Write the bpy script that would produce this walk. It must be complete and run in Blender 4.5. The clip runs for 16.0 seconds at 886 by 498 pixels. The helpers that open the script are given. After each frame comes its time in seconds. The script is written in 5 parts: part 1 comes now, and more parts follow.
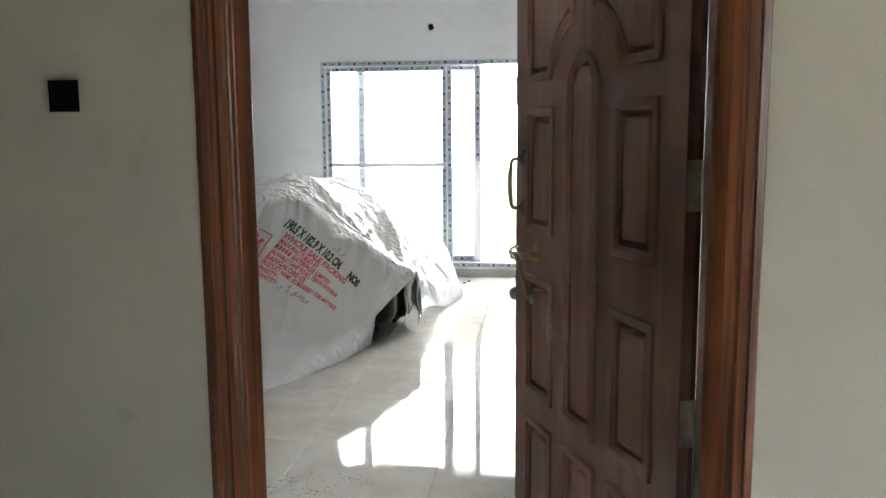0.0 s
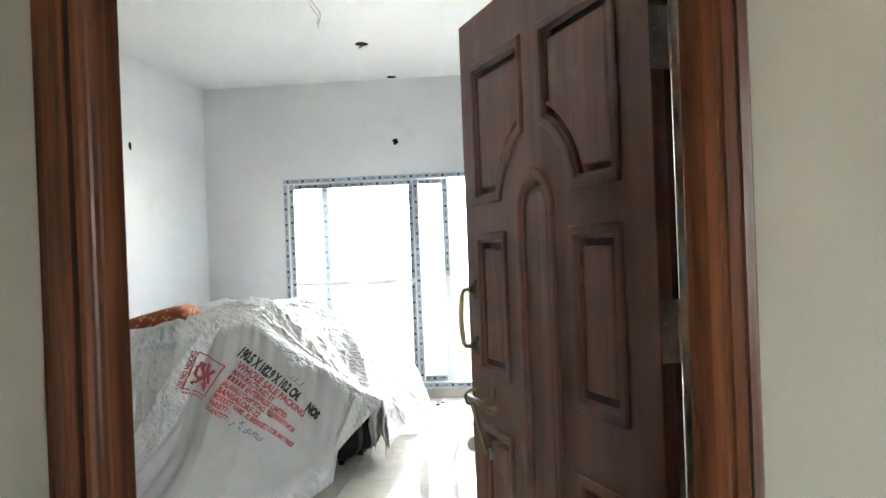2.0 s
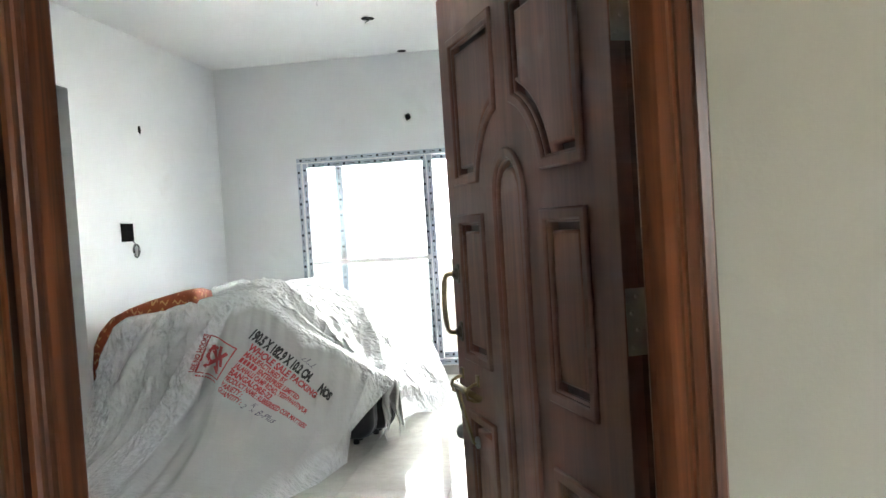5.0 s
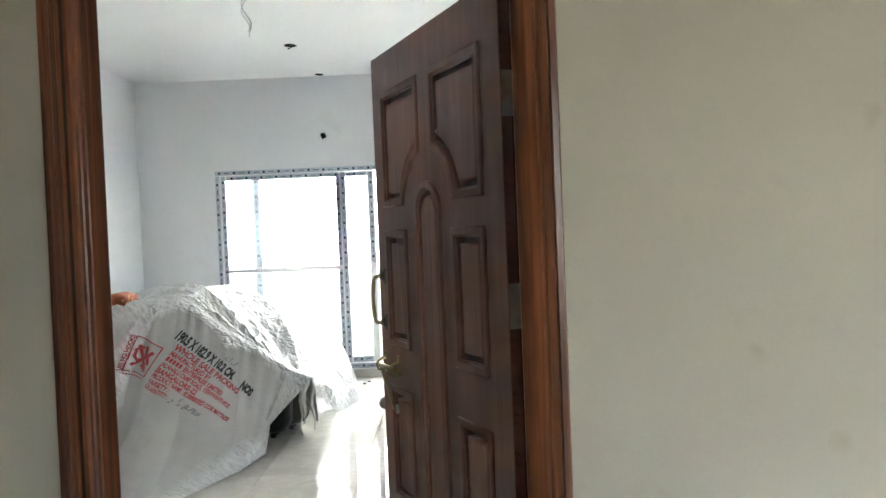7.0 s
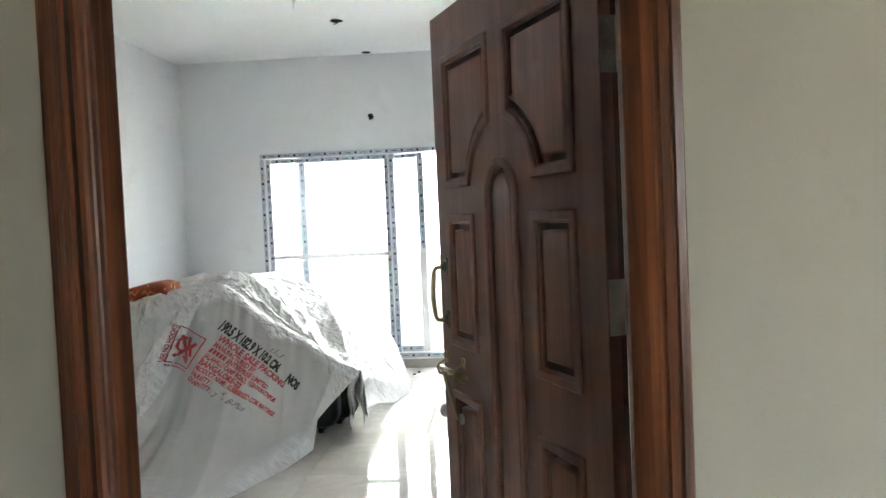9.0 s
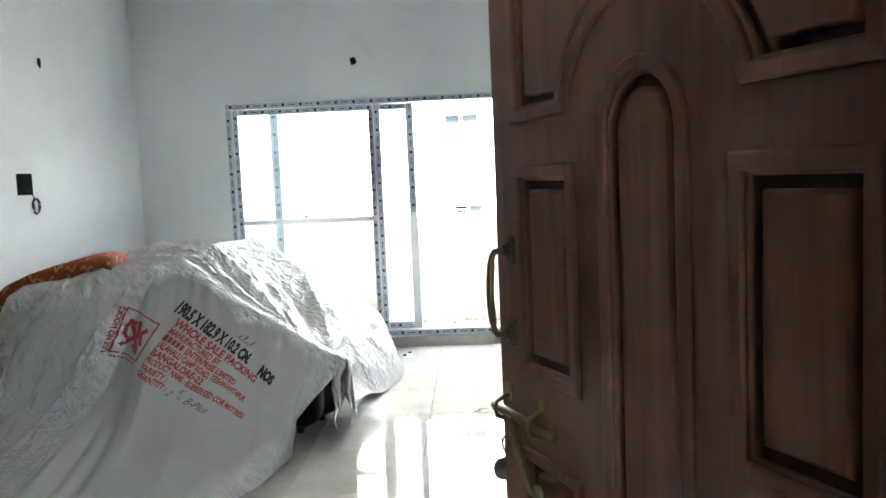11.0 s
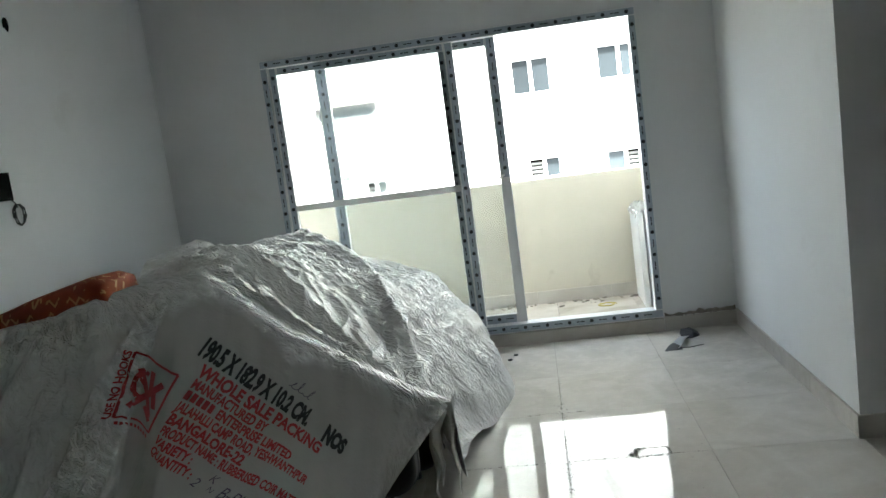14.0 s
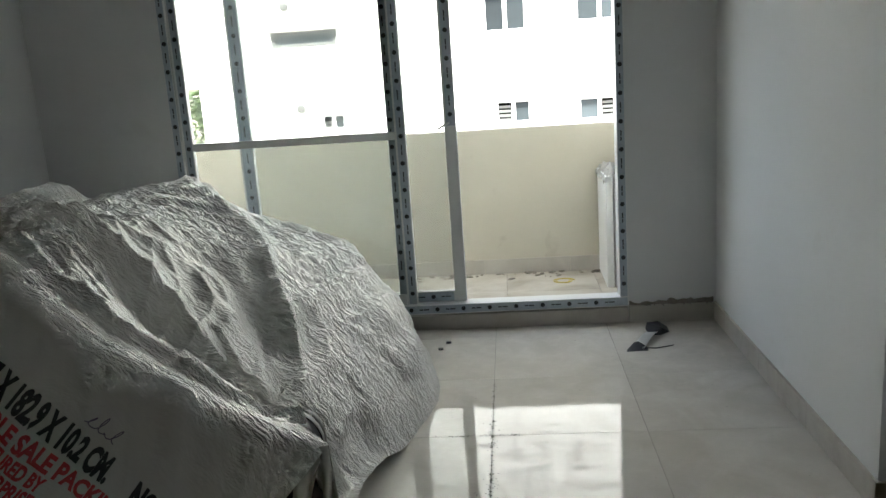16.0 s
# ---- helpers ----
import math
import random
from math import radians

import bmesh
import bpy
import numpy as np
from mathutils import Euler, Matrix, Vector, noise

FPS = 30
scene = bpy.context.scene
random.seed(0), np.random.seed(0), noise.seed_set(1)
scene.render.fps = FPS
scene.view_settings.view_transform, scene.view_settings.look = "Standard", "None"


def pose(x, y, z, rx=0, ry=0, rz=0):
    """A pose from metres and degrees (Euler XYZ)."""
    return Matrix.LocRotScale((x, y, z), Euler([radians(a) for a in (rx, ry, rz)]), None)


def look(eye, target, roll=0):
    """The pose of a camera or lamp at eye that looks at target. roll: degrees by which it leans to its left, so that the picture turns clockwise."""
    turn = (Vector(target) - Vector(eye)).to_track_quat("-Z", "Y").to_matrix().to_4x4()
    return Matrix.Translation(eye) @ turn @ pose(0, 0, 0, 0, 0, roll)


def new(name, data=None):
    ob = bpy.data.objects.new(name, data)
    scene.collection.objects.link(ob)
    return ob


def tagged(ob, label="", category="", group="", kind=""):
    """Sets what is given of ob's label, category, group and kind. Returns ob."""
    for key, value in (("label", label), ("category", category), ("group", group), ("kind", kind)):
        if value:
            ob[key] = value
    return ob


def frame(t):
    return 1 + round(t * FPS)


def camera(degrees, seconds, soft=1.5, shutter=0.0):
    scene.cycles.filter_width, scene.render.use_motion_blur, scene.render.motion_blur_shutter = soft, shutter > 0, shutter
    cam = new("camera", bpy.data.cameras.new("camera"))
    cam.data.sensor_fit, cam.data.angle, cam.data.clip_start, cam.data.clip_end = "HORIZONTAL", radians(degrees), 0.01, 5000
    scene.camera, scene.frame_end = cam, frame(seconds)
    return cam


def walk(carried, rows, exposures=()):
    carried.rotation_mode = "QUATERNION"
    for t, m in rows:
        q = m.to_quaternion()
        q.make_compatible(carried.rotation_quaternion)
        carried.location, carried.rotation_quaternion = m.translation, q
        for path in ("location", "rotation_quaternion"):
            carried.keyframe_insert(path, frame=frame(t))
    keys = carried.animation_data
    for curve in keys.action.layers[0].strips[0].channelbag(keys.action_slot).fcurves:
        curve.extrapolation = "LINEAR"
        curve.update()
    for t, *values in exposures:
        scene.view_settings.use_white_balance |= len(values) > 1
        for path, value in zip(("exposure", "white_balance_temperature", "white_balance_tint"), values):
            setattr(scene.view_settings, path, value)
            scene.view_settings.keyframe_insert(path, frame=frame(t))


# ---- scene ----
cam = camera(57.1, 16.0)

PATH = [
    (0, (2.901, -7.926, 1.352), (2.666, -5.958, 1.085), -0.4),
    (0.5, (2.936, -7.964, 1.363), (2.868, -5.981, 1.109), -1.4),
    (1, (2.964, -7.903, 1.361), (2.947, -5.915, 1.137), -1.8),
    (1.5, (2.943, -7.766, 1.386), (2.917, -5.773, 1.229), -2.5),
    (2, (2.972, -7.58, 1.41), (2.786, -5.589, 1.405), -2.2),
    (2.5, (3.029, -7.444, 1.431), (2.534, -5.513, 1.597), -1.4),
    (3, (3.08, -7.418, 1.425), (2.484, -5.523, 1.657), -2.1),
    (3.5, (3.109, -7.374, 1.426), (2.646, -5.439, 1.632), -2.0),
    (4, (3.123, -7.377, 1.416), (2.801, -5.407, 1.541), -2.3),
    (4.5, (3.103, -7.372, 1.419), (2.799, -5.396, 1.404), -3.9),
    (4.7, (3.099, -7.403, 1.43), (2.81, -5.425, 1.365), -4.0),
    (6.8, (3.062, -8.063, 1.437), (3.003, -6.065, 1.362), -1.9),
    (7, (3.075, -8.08, 1.438), (3.055, -6.081, 1.391), -2.3),
    (7.5, (3.082, -8.113, 1.434), (3.039, -6.113, 1.394), -3.4),
    (8, (3.053, -8.055, 1.426), (2.924, -6.06, 1.351), -3.6),
    (8.5, (3.019, -7.927, 1.441), (2.877, -5.933, 1.367), -2.8),
    (10.8, (2.81, -6.905, 1.436), (2.729, -4.913, 1.267), -2.3),
    (11, (2.777, -6.837, 1.43), (2.706, -4.846, 1.253), -2.5),
    (11.5, (2.779, -6.645, 1.422), (2.577, -4.661, 1.26), -2.6),
    (12, (2.798, -6.399, 1.421), (2.495, -4.427, 1.29), -2.9),
    (12.5, (2.698, -6.169, 1.447), (2.494, -4.185, 1.3), -3.2),
    (13, (2.603, -5.962, 1.427), (2.469, -3.976, 1.232), -4.3),
    (13.3, (2.549, -5.759, 1.427), (2.383, -3.781, 1.183), -4.8),
    (13.5, (2.547, -5.629, 1.426), (2.339, -3.657, 1.17), -5.3),
    (14, (2.491, -5.403, 1.451), (2.247, -3.436, 1.183), -7.6),
    (14.5, (2.385, -5.16, 1.46), (2.191, -3.195, 1.145), -9.9),
    (15, (2.384, -4.922, 1.44), (2.216, -2.958, 1.098), -9.6),
    (15.5, (2.538, -4.655, 1.439), (2.398, -2.695, 1.062), -7.3),
    (16, (2.612, -4.42, 1.433), (2.437, -2.474, 1.007), -3.9),
]
walk(cam, [(t, look(eye, target, roll)) for t, eye, target, roll in PATH], [(0, 5.45, 6250, 9), (1, 5.65, 6200, 7), (3.5, 5.86, 6200, 7), (4.7, 5.74, 6200, 7), (7.5, 5.58, 6200, 7), (8.5, 5.55, 6200, 7), (11, 5.2, 6050, 6), (11.6, 5.0, 6030, 5), (12.5, 4.62, 6000, 3), (13, 4.28, 6030, 2), (13.5, 3.98, 6050, 1), (16, 3.12, 6400, 3)])

# ---------------------------------------------------------------- light
world = bpy.data.worlds.new("sky")
scene.world = world
world.use_nodes = True
wn = world.node_tree.nodes
sky = wn.new("ShaderNodeTexSky")
sky.sky_type = "NISHITA"
sky.sun_disc = False
sky.sun_elevation = radians(52)
sky.sun_rotation = radians(200)
sky.air_density, sky.dust_density, sky.ozone_density = 1.0, 4.0, 1.0
wn["Background"].inputs["Strength"].default_value = 0.15
overcast = wn.new("ShaderNodeHueSaturation")
overcast.inputs["Saturation"].default_value = 0.45
world.node_tree.links.new(sky.outputs[0], overcast.inputs["Color"])
world.node_tree.links.new(overcast.outputs[0], wn["Background"].inputs["Color"])
sun_data = bpy.data.lights.new("sun", "SUN")
sun_data.energy, sun_data.angle, sun_data.color = 3.0, radians(8), (1.0, 0.97, 0.93)
sun = new("sun", sun_data)
sun.matrix_world = look((0, -20, 40), (0 + 8, -20 + 30, 40 - 38))


# ---------------------------------------------------------------- materials
def material(name, colour, rough=0.6, metal=0.0, dirt=0.12, scale=3.0, bump=0.1, grain=60.0, spec=0.5, vary=0.0):
    """Paint, plastic or metal: a base colour with large stains and fine grain, and a fine relief."""
    m = bpy.data.materials.new(name)
    m.use_nodes = True
    n, l = m.node_tree.nodes, m.node_tree.links
    b = n["Principled BSDF"]
    b.inputs["Roughness"].default_value = rough
    b.inputs["Metallic"].default_value = metal
    b.inputs["Specular IOR Level"].default_value = spec
    co = n.new("ShaderNodeTexCoord")
    big = n.new("ShaderNodeTexNoise")
    big.inputs["Scale"].default_value = scale
    big.inputs["Detail"].default_value = 6
    fine = n.new("ShaderNodeTexNoise")
    fine.inputs["Scale"].default_value = grain
    fine.inputs["Detail"].default_value = 3
    l.new(co.outputs["Object"], big.inputs["Vector"])
    l.new(co.outputs["Object"], fine.inputs["Vector"])
    ramp = n.new("ShaderNodeValToRGB")
    ramp.color_ramp.elements[0].position = 0.3
    ramp.color_ramp.elements[1].position = 0.7
    lo = [c * (1 - dirt) for c in colour]
    ramp.color_ramp.elements[0].color = (*lo, 1)
    ramp.color_ramp.elements[1].color = (*colour, 1)
    l.new(big.outputs["Fac"], ramp.inputs["Fac"])
    out = ramp.outputs["Color"]
    if vary:
        info = n.new("ShaderNodeObjectInfo")
        mr = n.new("ShaderNodeMapRange")
        mr.inputs["To Min"].default_value, mr.inputs["To Max"].default_value = 1 - vary, 1 + vary
        l.new(info.outputs["Random"], mr.inputs["Value"])
        hsv = n.new("ShaderNodeHueSaturation")
        l.new(out, hsv.inputs["Color"])
        l.new(mr.outputs[0], hsv.inputs["Value"])
        out = hsv.outputs["Color"]
    l.new(out, b.inputs["Base Color"])
    rr = n.new("ShaderNodeMapRange")
    rr.inputs["To Min"].default_value, rr.inputs["To Max"].default_value = rough * 0.85, min(1, rough * 1.15)
    l.new(fine.outputs["Fac"], rr.inputs["Value"])
    l.new(rr.outputs[0], b.inputs["Roughness"])
    if bump:
        bp = n.new("ShaderNodeBump")
        bp.inputs["Strength"].default_value = bump
        bp.inputs["Distance"].default_value = 0.004
        l.new(fine.outputs["Fac"], bp.inputs["Height"])
        l.new(bp.outputs[0], b.inputs["Normal"])
    return m


def wood(name, dark, light, rough, stretch=(14, 14, 0.9), bump=0.15, spec=0.5):
    """Planed wood with grain along z and darker streaks."""
    m = bpy.data.materials.new(name)
    m.use_nodes = True
    n, l = m.node_tree.nodes, m.node_tree.links
    b = n["Principled BSDF"]
    b.inputs["Roughness"].default_value = rough
    b.inputs["Specular IOR Level"].default_value = spec
    co = n.new("ShaderNodeTexCoord")
    mp = n.new("ShaderNodeMapping")
    mp.inputs["Scale"].default_value = stretch
    l.new(co.outputs["Object"], mp.inputs["Vector"])
    a = n.new("ShaderNodeTexNoise")
    a.inputs["Scale"].default_value, a.inputs["Detail"].default_value, a.inputs["Distortion"].default_value = 1.6, 8, 0.8
    f = n.new("ShaderNodeTexNoise")
    f.inputs["Scale"].default_value, f.inputs["Detail"].default_value = 9, 4
    for k in (a, f):
        l.new(mp.outputs[0], k.inputs["Vector"])
    ramp = n.new("ShaderNodeValToRGB")
    ramp.color_ramp.elements[0].position, ramp.color_ramp.elements[1].position = 0.32, 0.68
    ramp.color_ramp.elements[0].color, ramp.color_ramp.elements[1].color = (*dark, 1), (*light, 1)
    l.new(a.outputs["Fac"], ramp.inputs["Fac"])
    mix = n.new("ShaderNodeMix")
    mix.data_type, mix.blend_type = "RGBA", "MULTIPLY"
    mix.inputs["Factor"].default_value = 0.45
    l.new(ramp.outputs["Color"], mix.inputs["A"])
    l.new(f.outputs["Fac"], mix.inputs["B"])
    l.new(mix.outputs["Result"], b.inputs["Base Color"])
    bp = n.new("ShaderNodeBump")
    bp.inputs["Strength"].default_value, bp.inputs["Distance"].default_value = bump, 0.003
    l.new(f.outputs["Fac"], bp.inputs["Height"])
    l.new(bp.outputs[0], b.inputs["Normal"])
    return m


def marble(name, colour, vein, rough, smear):
    """Polished vitrified tile: faint clouds and veins, with dust smears that dull the gloss."""
    m = bpy.data.materials.new(name)
    m.use_nodes = True
    n, l = m.node_tree.nodes, m.node_tree.links
    b = n["Principled BSDF"]
    b.inputs["Specular IOR Level"].default_value = 0.6
    geo = n.new("ShaderNodeNewGeometry")
    info = n.new("ShaderNodeObjectInfo")
    shift = n.new("ShaderNodeVectorMath")
    shift.operation = "MULTIPLY_ADD"
    l.new(info.outputs["Random"], shift.inputs[0])
    shift.inputs[1].default_value = (37, 17, 5)
    l.new(geo.outputs["Position"], shift.inputs[2])
    v = n.new("ShaderNodeTexNoise")
    v.inputs["Scale"].default_value, v.inputs["Detail"].default_value, v.inputs["Distortion"].default_value = 2.2, 7, 1.6
    l.new(shift.outputs[0], v.inputs["Vector"])
    ramp = n.new("ShaderNodeValToRGB")
    e = ramp.color_ramp.elements
    e[0].position, e[1].position = 0.35, 0.62
    e[0].color, e[1].color = (*vein, 1), (*colour, 1)
    l.new(v.outputs["Fac"], ramp.inputs["Fac"])
    d = n.new("ShaderNodeTexNoise")
    d.inputs["Scale"].default_value, d.inputs["Detail"].default_value, d.inputs["Roughness"].default_value = 9.0, 9, 0.75
    l.new(geo.outputs["Position"], d.inputs["Vector"])
    dr = n.new("ShaderNodeMapRange")
    dr.inputs["From Min"].default_value, dr.inputs["From Max"].default_value = 0.48, 0.66
    dr.inputs["To Min"].default_value, dr.inputs["To Max"].default_value = rough, smear
    l.new(d.outputs["Fac"], dr.inputs["Value"])
    mx = n.new("ShaderNodeMath")
    mx.operation = "MAXIMUM"
    l.new(dr.outputs[0], mx.inputs[0])
    l.new(mx.outputs[0], b.inputs["Roughness"])
    # a film of dust in smears takes some of the shine
    film = n.new("ShaderNodeMapRange")
    film.inputs["From Min"].default_value, film.inputs["From Max"].default_value = 0.44, 0.60
    film.inputs["To Min"].default_value, film.inputs["To Max"].default_value = 0.21, 0.045
    scuff = n.new("ShaderNodeTexNoise")
    scuff.inputs["Scale"].default_value, scuff.inputs["Detail"].default_value, scuff.inputs["Roughness"].default_value, scuff.inputs["Distortion"].default_value = 13.0, 9, 0.72, 0.5
    l.new(geo.outputs["Position"], scuff.inputs["Vector"])
    l.new(scuff.outputs["Fac"], film.inputs["Value"])
    l.new(film.outputs[0], b.inputs["Specular IOR Level"])
    spot = n.new("ShaderNodeTexNoise")
    spot.inputs["Scale"].default_value, spot.inputs["Detail"].default_value = 11, 8
    l.new(geo.outputs["Position"], spot.inputs["Vector"])
    sr = n.new("ShaderNodeMapRange")
    sr.inputs["From Min"].default_value, sr.inputs["From Max"].default_value = 0.63, 0.74
    sr.inputs["To Max"].default_value = 0.14
    l.new(spot.outputs["Fac"], sr.inputs["Value"])
    l.new(sr.outputs[0], mx.inputs[1])
    mix = n.new("ShaderNodeMix")
    mix.data_type = "RGBA"
    l.new(sr.outputs[0], mix.inputs["Factor"])
    l.new(ramp.outputs["Color"], mix.inputs["A"])
    mix.inputs["B"].default_value = (*[c * 0.72 for c in vein], 1)
    l.new(mix.outputs["Result"], b.inputs["Base Color"])
    return m


def pane_material():
    m = bpy.data.materials.new("clear_glass")
    m.use_nodes = True
    n, l = m.node_tree.nodes, m.node_tree.links
    n.remove(n["Principled BSDF"])
    tr, gl, dif = n.new("ShaderNodeBsdfTransparent"), n.new("ShaderNodeBsdfGlossy"), n.new("ShaderNodeBsdfDiffuse")
    tr.inputs["Color"].default_value = (0.945, 0.955, 0.945, 1)
    gl.inputs["Roughness"].default_value = 0.02
    dif.inputs["Color"].default_value = (0.7, 0.72, 0.72, 1)
    fr = n.new("ShaderNodeFresnel")
    fr.inputs["IOR"].default_value = 1.45
    a, c = n.new("ShaderNodeMixShader"), n.new("ShaderNodeMixShader")
    l.new(fr.outputs[0], a.inputs[0])
    l.new(tr.outputs[0], a.inputs[1])
    l.new(gl.outputs[0], a.inputs[2])
    c.inputs[0].default_value = 0.08
    l.new(a.outputs[0], c.inputs[1])
    l.new(dif.outputs[0], c.inputs[2])
    l.new(c.outputs[0], n["Material Output"].inputs["Surface"])
    return m


def sheet_material(name):
    """White woven plastic sheet: crinkles at several sizes where the sheet's own "crinkle" is high, whiter there with
    caught light in the colour.
    """
    m = material(name, (0.69, 0.685, 0.665), 0.25, dirt=0.12, scale=2.5, bump=0.0, grain=40, spec=0.7)
    n, l = m.node_tree.nodes, m.node_tree.links
    b = n["Principled BSDF"]
    geo = n.new("ShaderNodeNewGeometry")
    att = n.new("ShaderNodeAttribute")
    att.attribute_name = "crinkle"
    mp = n.new("ShaderNodeMapping")
    mp.inputs["Rotation"].default_value = (0.3, 0.5, 0.6)
    mp.inputs["Scale"].default_value = (1.0, 2.1, 1.2)
    l.new(geo.outputs["Position"], mp.inputs["Vector"])
    # facets that meet in sharp creases, over a coarse wander
    wander = n.new("ShaderNodeTexNoise")
    wander.inputs["Scale"].default_value, wander.inputs["Detail"].default_value = 5.0, 3
    l.new(mp.outputs[0], wander.inputs["Vector"])
    bent = n.new("ShaderNodeVectorMath")
    bent.operation = "MULTIPLY_ADD"
    bent.inputs[1].default_value = (0.12, 0.12, 0.12)
    l.new(wander.outputs["Color"], bent.inputs[0])
    l.new(mp.outputs[0], bent.inputs[2])
    total = None
    ridges = None
    for size, weight, stretch in ((6.0, 0.75, (1.0, 1.3, 1.0)), (15.0, 0.55, (1.0, 1.8, 0.8)), (34.0, 0.42, (0.7, 2.0, 1.0)), (80.0, 0.25, (0.6, 1.6, 1.2))):
        sc = n.new("ShaderNodeMapping")
        sc.inputs["Scale"].default_value = stretch
        l.new(bent.outputs[0], sc.inputs["Vector"])
        cr = n.new("ShaderNodeTexVoronoi")
        cr.inputs["Scale"].default_value = size
        l.new(sc.outputs[0], cr.inputs["Vector"])
        add = n.new("ShaderNodeMath")
        add.operation = "MULTIPLY_ADD"
        add.inputs[1].default_value = weight
        add.inputs[2].default_value = 0
        l.new(cr.outputs["Distance"], add.inputs[0])
        if total is not None:
            l.new(total, add.inputs[2])
        total = add.outputs[0]
        if size == 15.0:
            ridges = cr.outputs["Distance"]
    bp = n.new("ShaderNodeBump")
    bp.inputs["Distance"].default_value = 0.028
    st = n.new("ShaderNodeMapRange")
    st.inputs["To Min"].default_value, st.inputs["To Max"].default_value = 0.10, 0.95
    l.new(att.outputs["Fac"], st.inputs["Value"])
    l.new(st.outputs[0], bp.inputs["Strength"])
    l.new(total, bp.inputs["Height"])
    l.new(bp.outputs[0], b.inputs["Normal"])
    # crinkled plastic is whiter; the light its folds catch is painted in too
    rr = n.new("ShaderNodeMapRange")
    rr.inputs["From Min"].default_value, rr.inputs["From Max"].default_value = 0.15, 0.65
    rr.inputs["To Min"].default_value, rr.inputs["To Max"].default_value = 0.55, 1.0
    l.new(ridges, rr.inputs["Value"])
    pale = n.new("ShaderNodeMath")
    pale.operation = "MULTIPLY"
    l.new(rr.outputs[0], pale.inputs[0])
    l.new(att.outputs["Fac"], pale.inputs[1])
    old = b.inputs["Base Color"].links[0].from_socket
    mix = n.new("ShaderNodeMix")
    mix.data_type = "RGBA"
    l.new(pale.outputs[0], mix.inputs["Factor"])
    grey = n.new("ShaderNodeMix")
    grey.data_type, grey.blend_type = "RGBA", "MULTIPLY"
    grey.inputs["Factor"].default_value = 1.0
    l.new(old, grey.inputs["A"])
    # slack west end paler than the taut printed middle: light put into the colour
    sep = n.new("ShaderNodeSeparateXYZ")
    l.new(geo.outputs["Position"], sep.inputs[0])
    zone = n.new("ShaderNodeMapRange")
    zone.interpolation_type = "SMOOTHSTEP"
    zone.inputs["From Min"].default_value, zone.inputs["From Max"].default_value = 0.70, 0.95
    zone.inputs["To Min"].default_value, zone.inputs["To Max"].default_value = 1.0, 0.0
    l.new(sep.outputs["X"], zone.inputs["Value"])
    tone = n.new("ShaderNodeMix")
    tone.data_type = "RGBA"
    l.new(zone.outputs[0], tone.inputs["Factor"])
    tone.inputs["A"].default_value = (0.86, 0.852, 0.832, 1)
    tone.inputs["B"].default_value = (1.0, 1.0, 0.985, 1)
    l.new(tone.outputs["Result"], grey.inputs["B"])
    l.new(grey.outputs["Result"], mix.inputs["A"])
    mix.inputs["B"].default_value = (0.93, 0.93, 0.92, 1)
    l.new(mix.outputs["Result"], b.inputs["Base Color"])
    return m


def print_cloth():
    """Rust orange cotton printed with broken cream zigzags."""
    m = material("rust_orange_printed_cloth", (0.36, 0.10, 0.03), 0.85, bump=0.3, grain=300)
    n, l = m.node_tree.nodes, m.node_tree.links
    b = n["Principled BSDF"]
    geo = n.new("ShaderNodeNewGeometry")
    sep = n.new("ShaderNodeSeparateXYZ")
    l.new(geo.outputs["Position"], sep.inputs[0])

    def calc(kind, p, q):
        k = n.new("ShaderNodeMath")
        k.operation = kind
        for i, v in enumerate((p, q)):
            if isinstance(v, (int, float)):
                k.inputs[i].default_value = v
            else:
                l.new(v, k.inputs[i])
        return k.outputs[0]

    # across the cloth: over the top and down the face; along it: with x
    across = calc("SUBTRACT", calc("MULTIPLY", sep.outputs["Y"], 0.9), sep.outputs["Z"])
    zig = calc("PINGPONG", sep.outputs["X"], 0.022)
    row = calc("FRACT", calc("MULTIPLY", calc("ADD", across, calc("MULTIPLY", zig, 1.3)), 19.0), 0)
    line = calc("LESS_THAN", row, 0.24)
    gap = n.new("ShaderNodeTexNoise")
    gap.inputs["Scale"].default_value, gap.inputs["Detail"].default_value = 24, 2
    l.new(geo.outputs["Position"], gap.inputs["Vector"])
    shown = calc("MULTIPLY", line, calc("GREATER_THAN", gap.outputs["Fac"], 0.49))
    mix = n.new("ShaderNodeMix")
    mix.data_type = "RGBA"
    l.new(shown, mix.inputs["Factor"])
    tone = n.new("ShaderNodeMix")
    tone.data_type = "RGBA"
    l.new(gap.outputs["Fac"], tone.inputs["Factor"])
    tone.inputs["A"].default_value, tone.inputs["B"].default_value = (0.20, 0.038, 0.011, 1), (0.34, 0.080, 0.020, 1)
    l.new(tone.outputs["Result"], mix.inputs["A"])
    mix.inputs["B"].default_value = (0.55, 0.30, 0.13, 1)
    l.new(mix.outputs["Result"], b.inputs["Base Color"])
    return m


def leaf_material():
    m = material("tree_leaf", (0.07, 0.11, 0.035), 0.6, dirt=0.5, scale=1.5, bump=0)
    return m


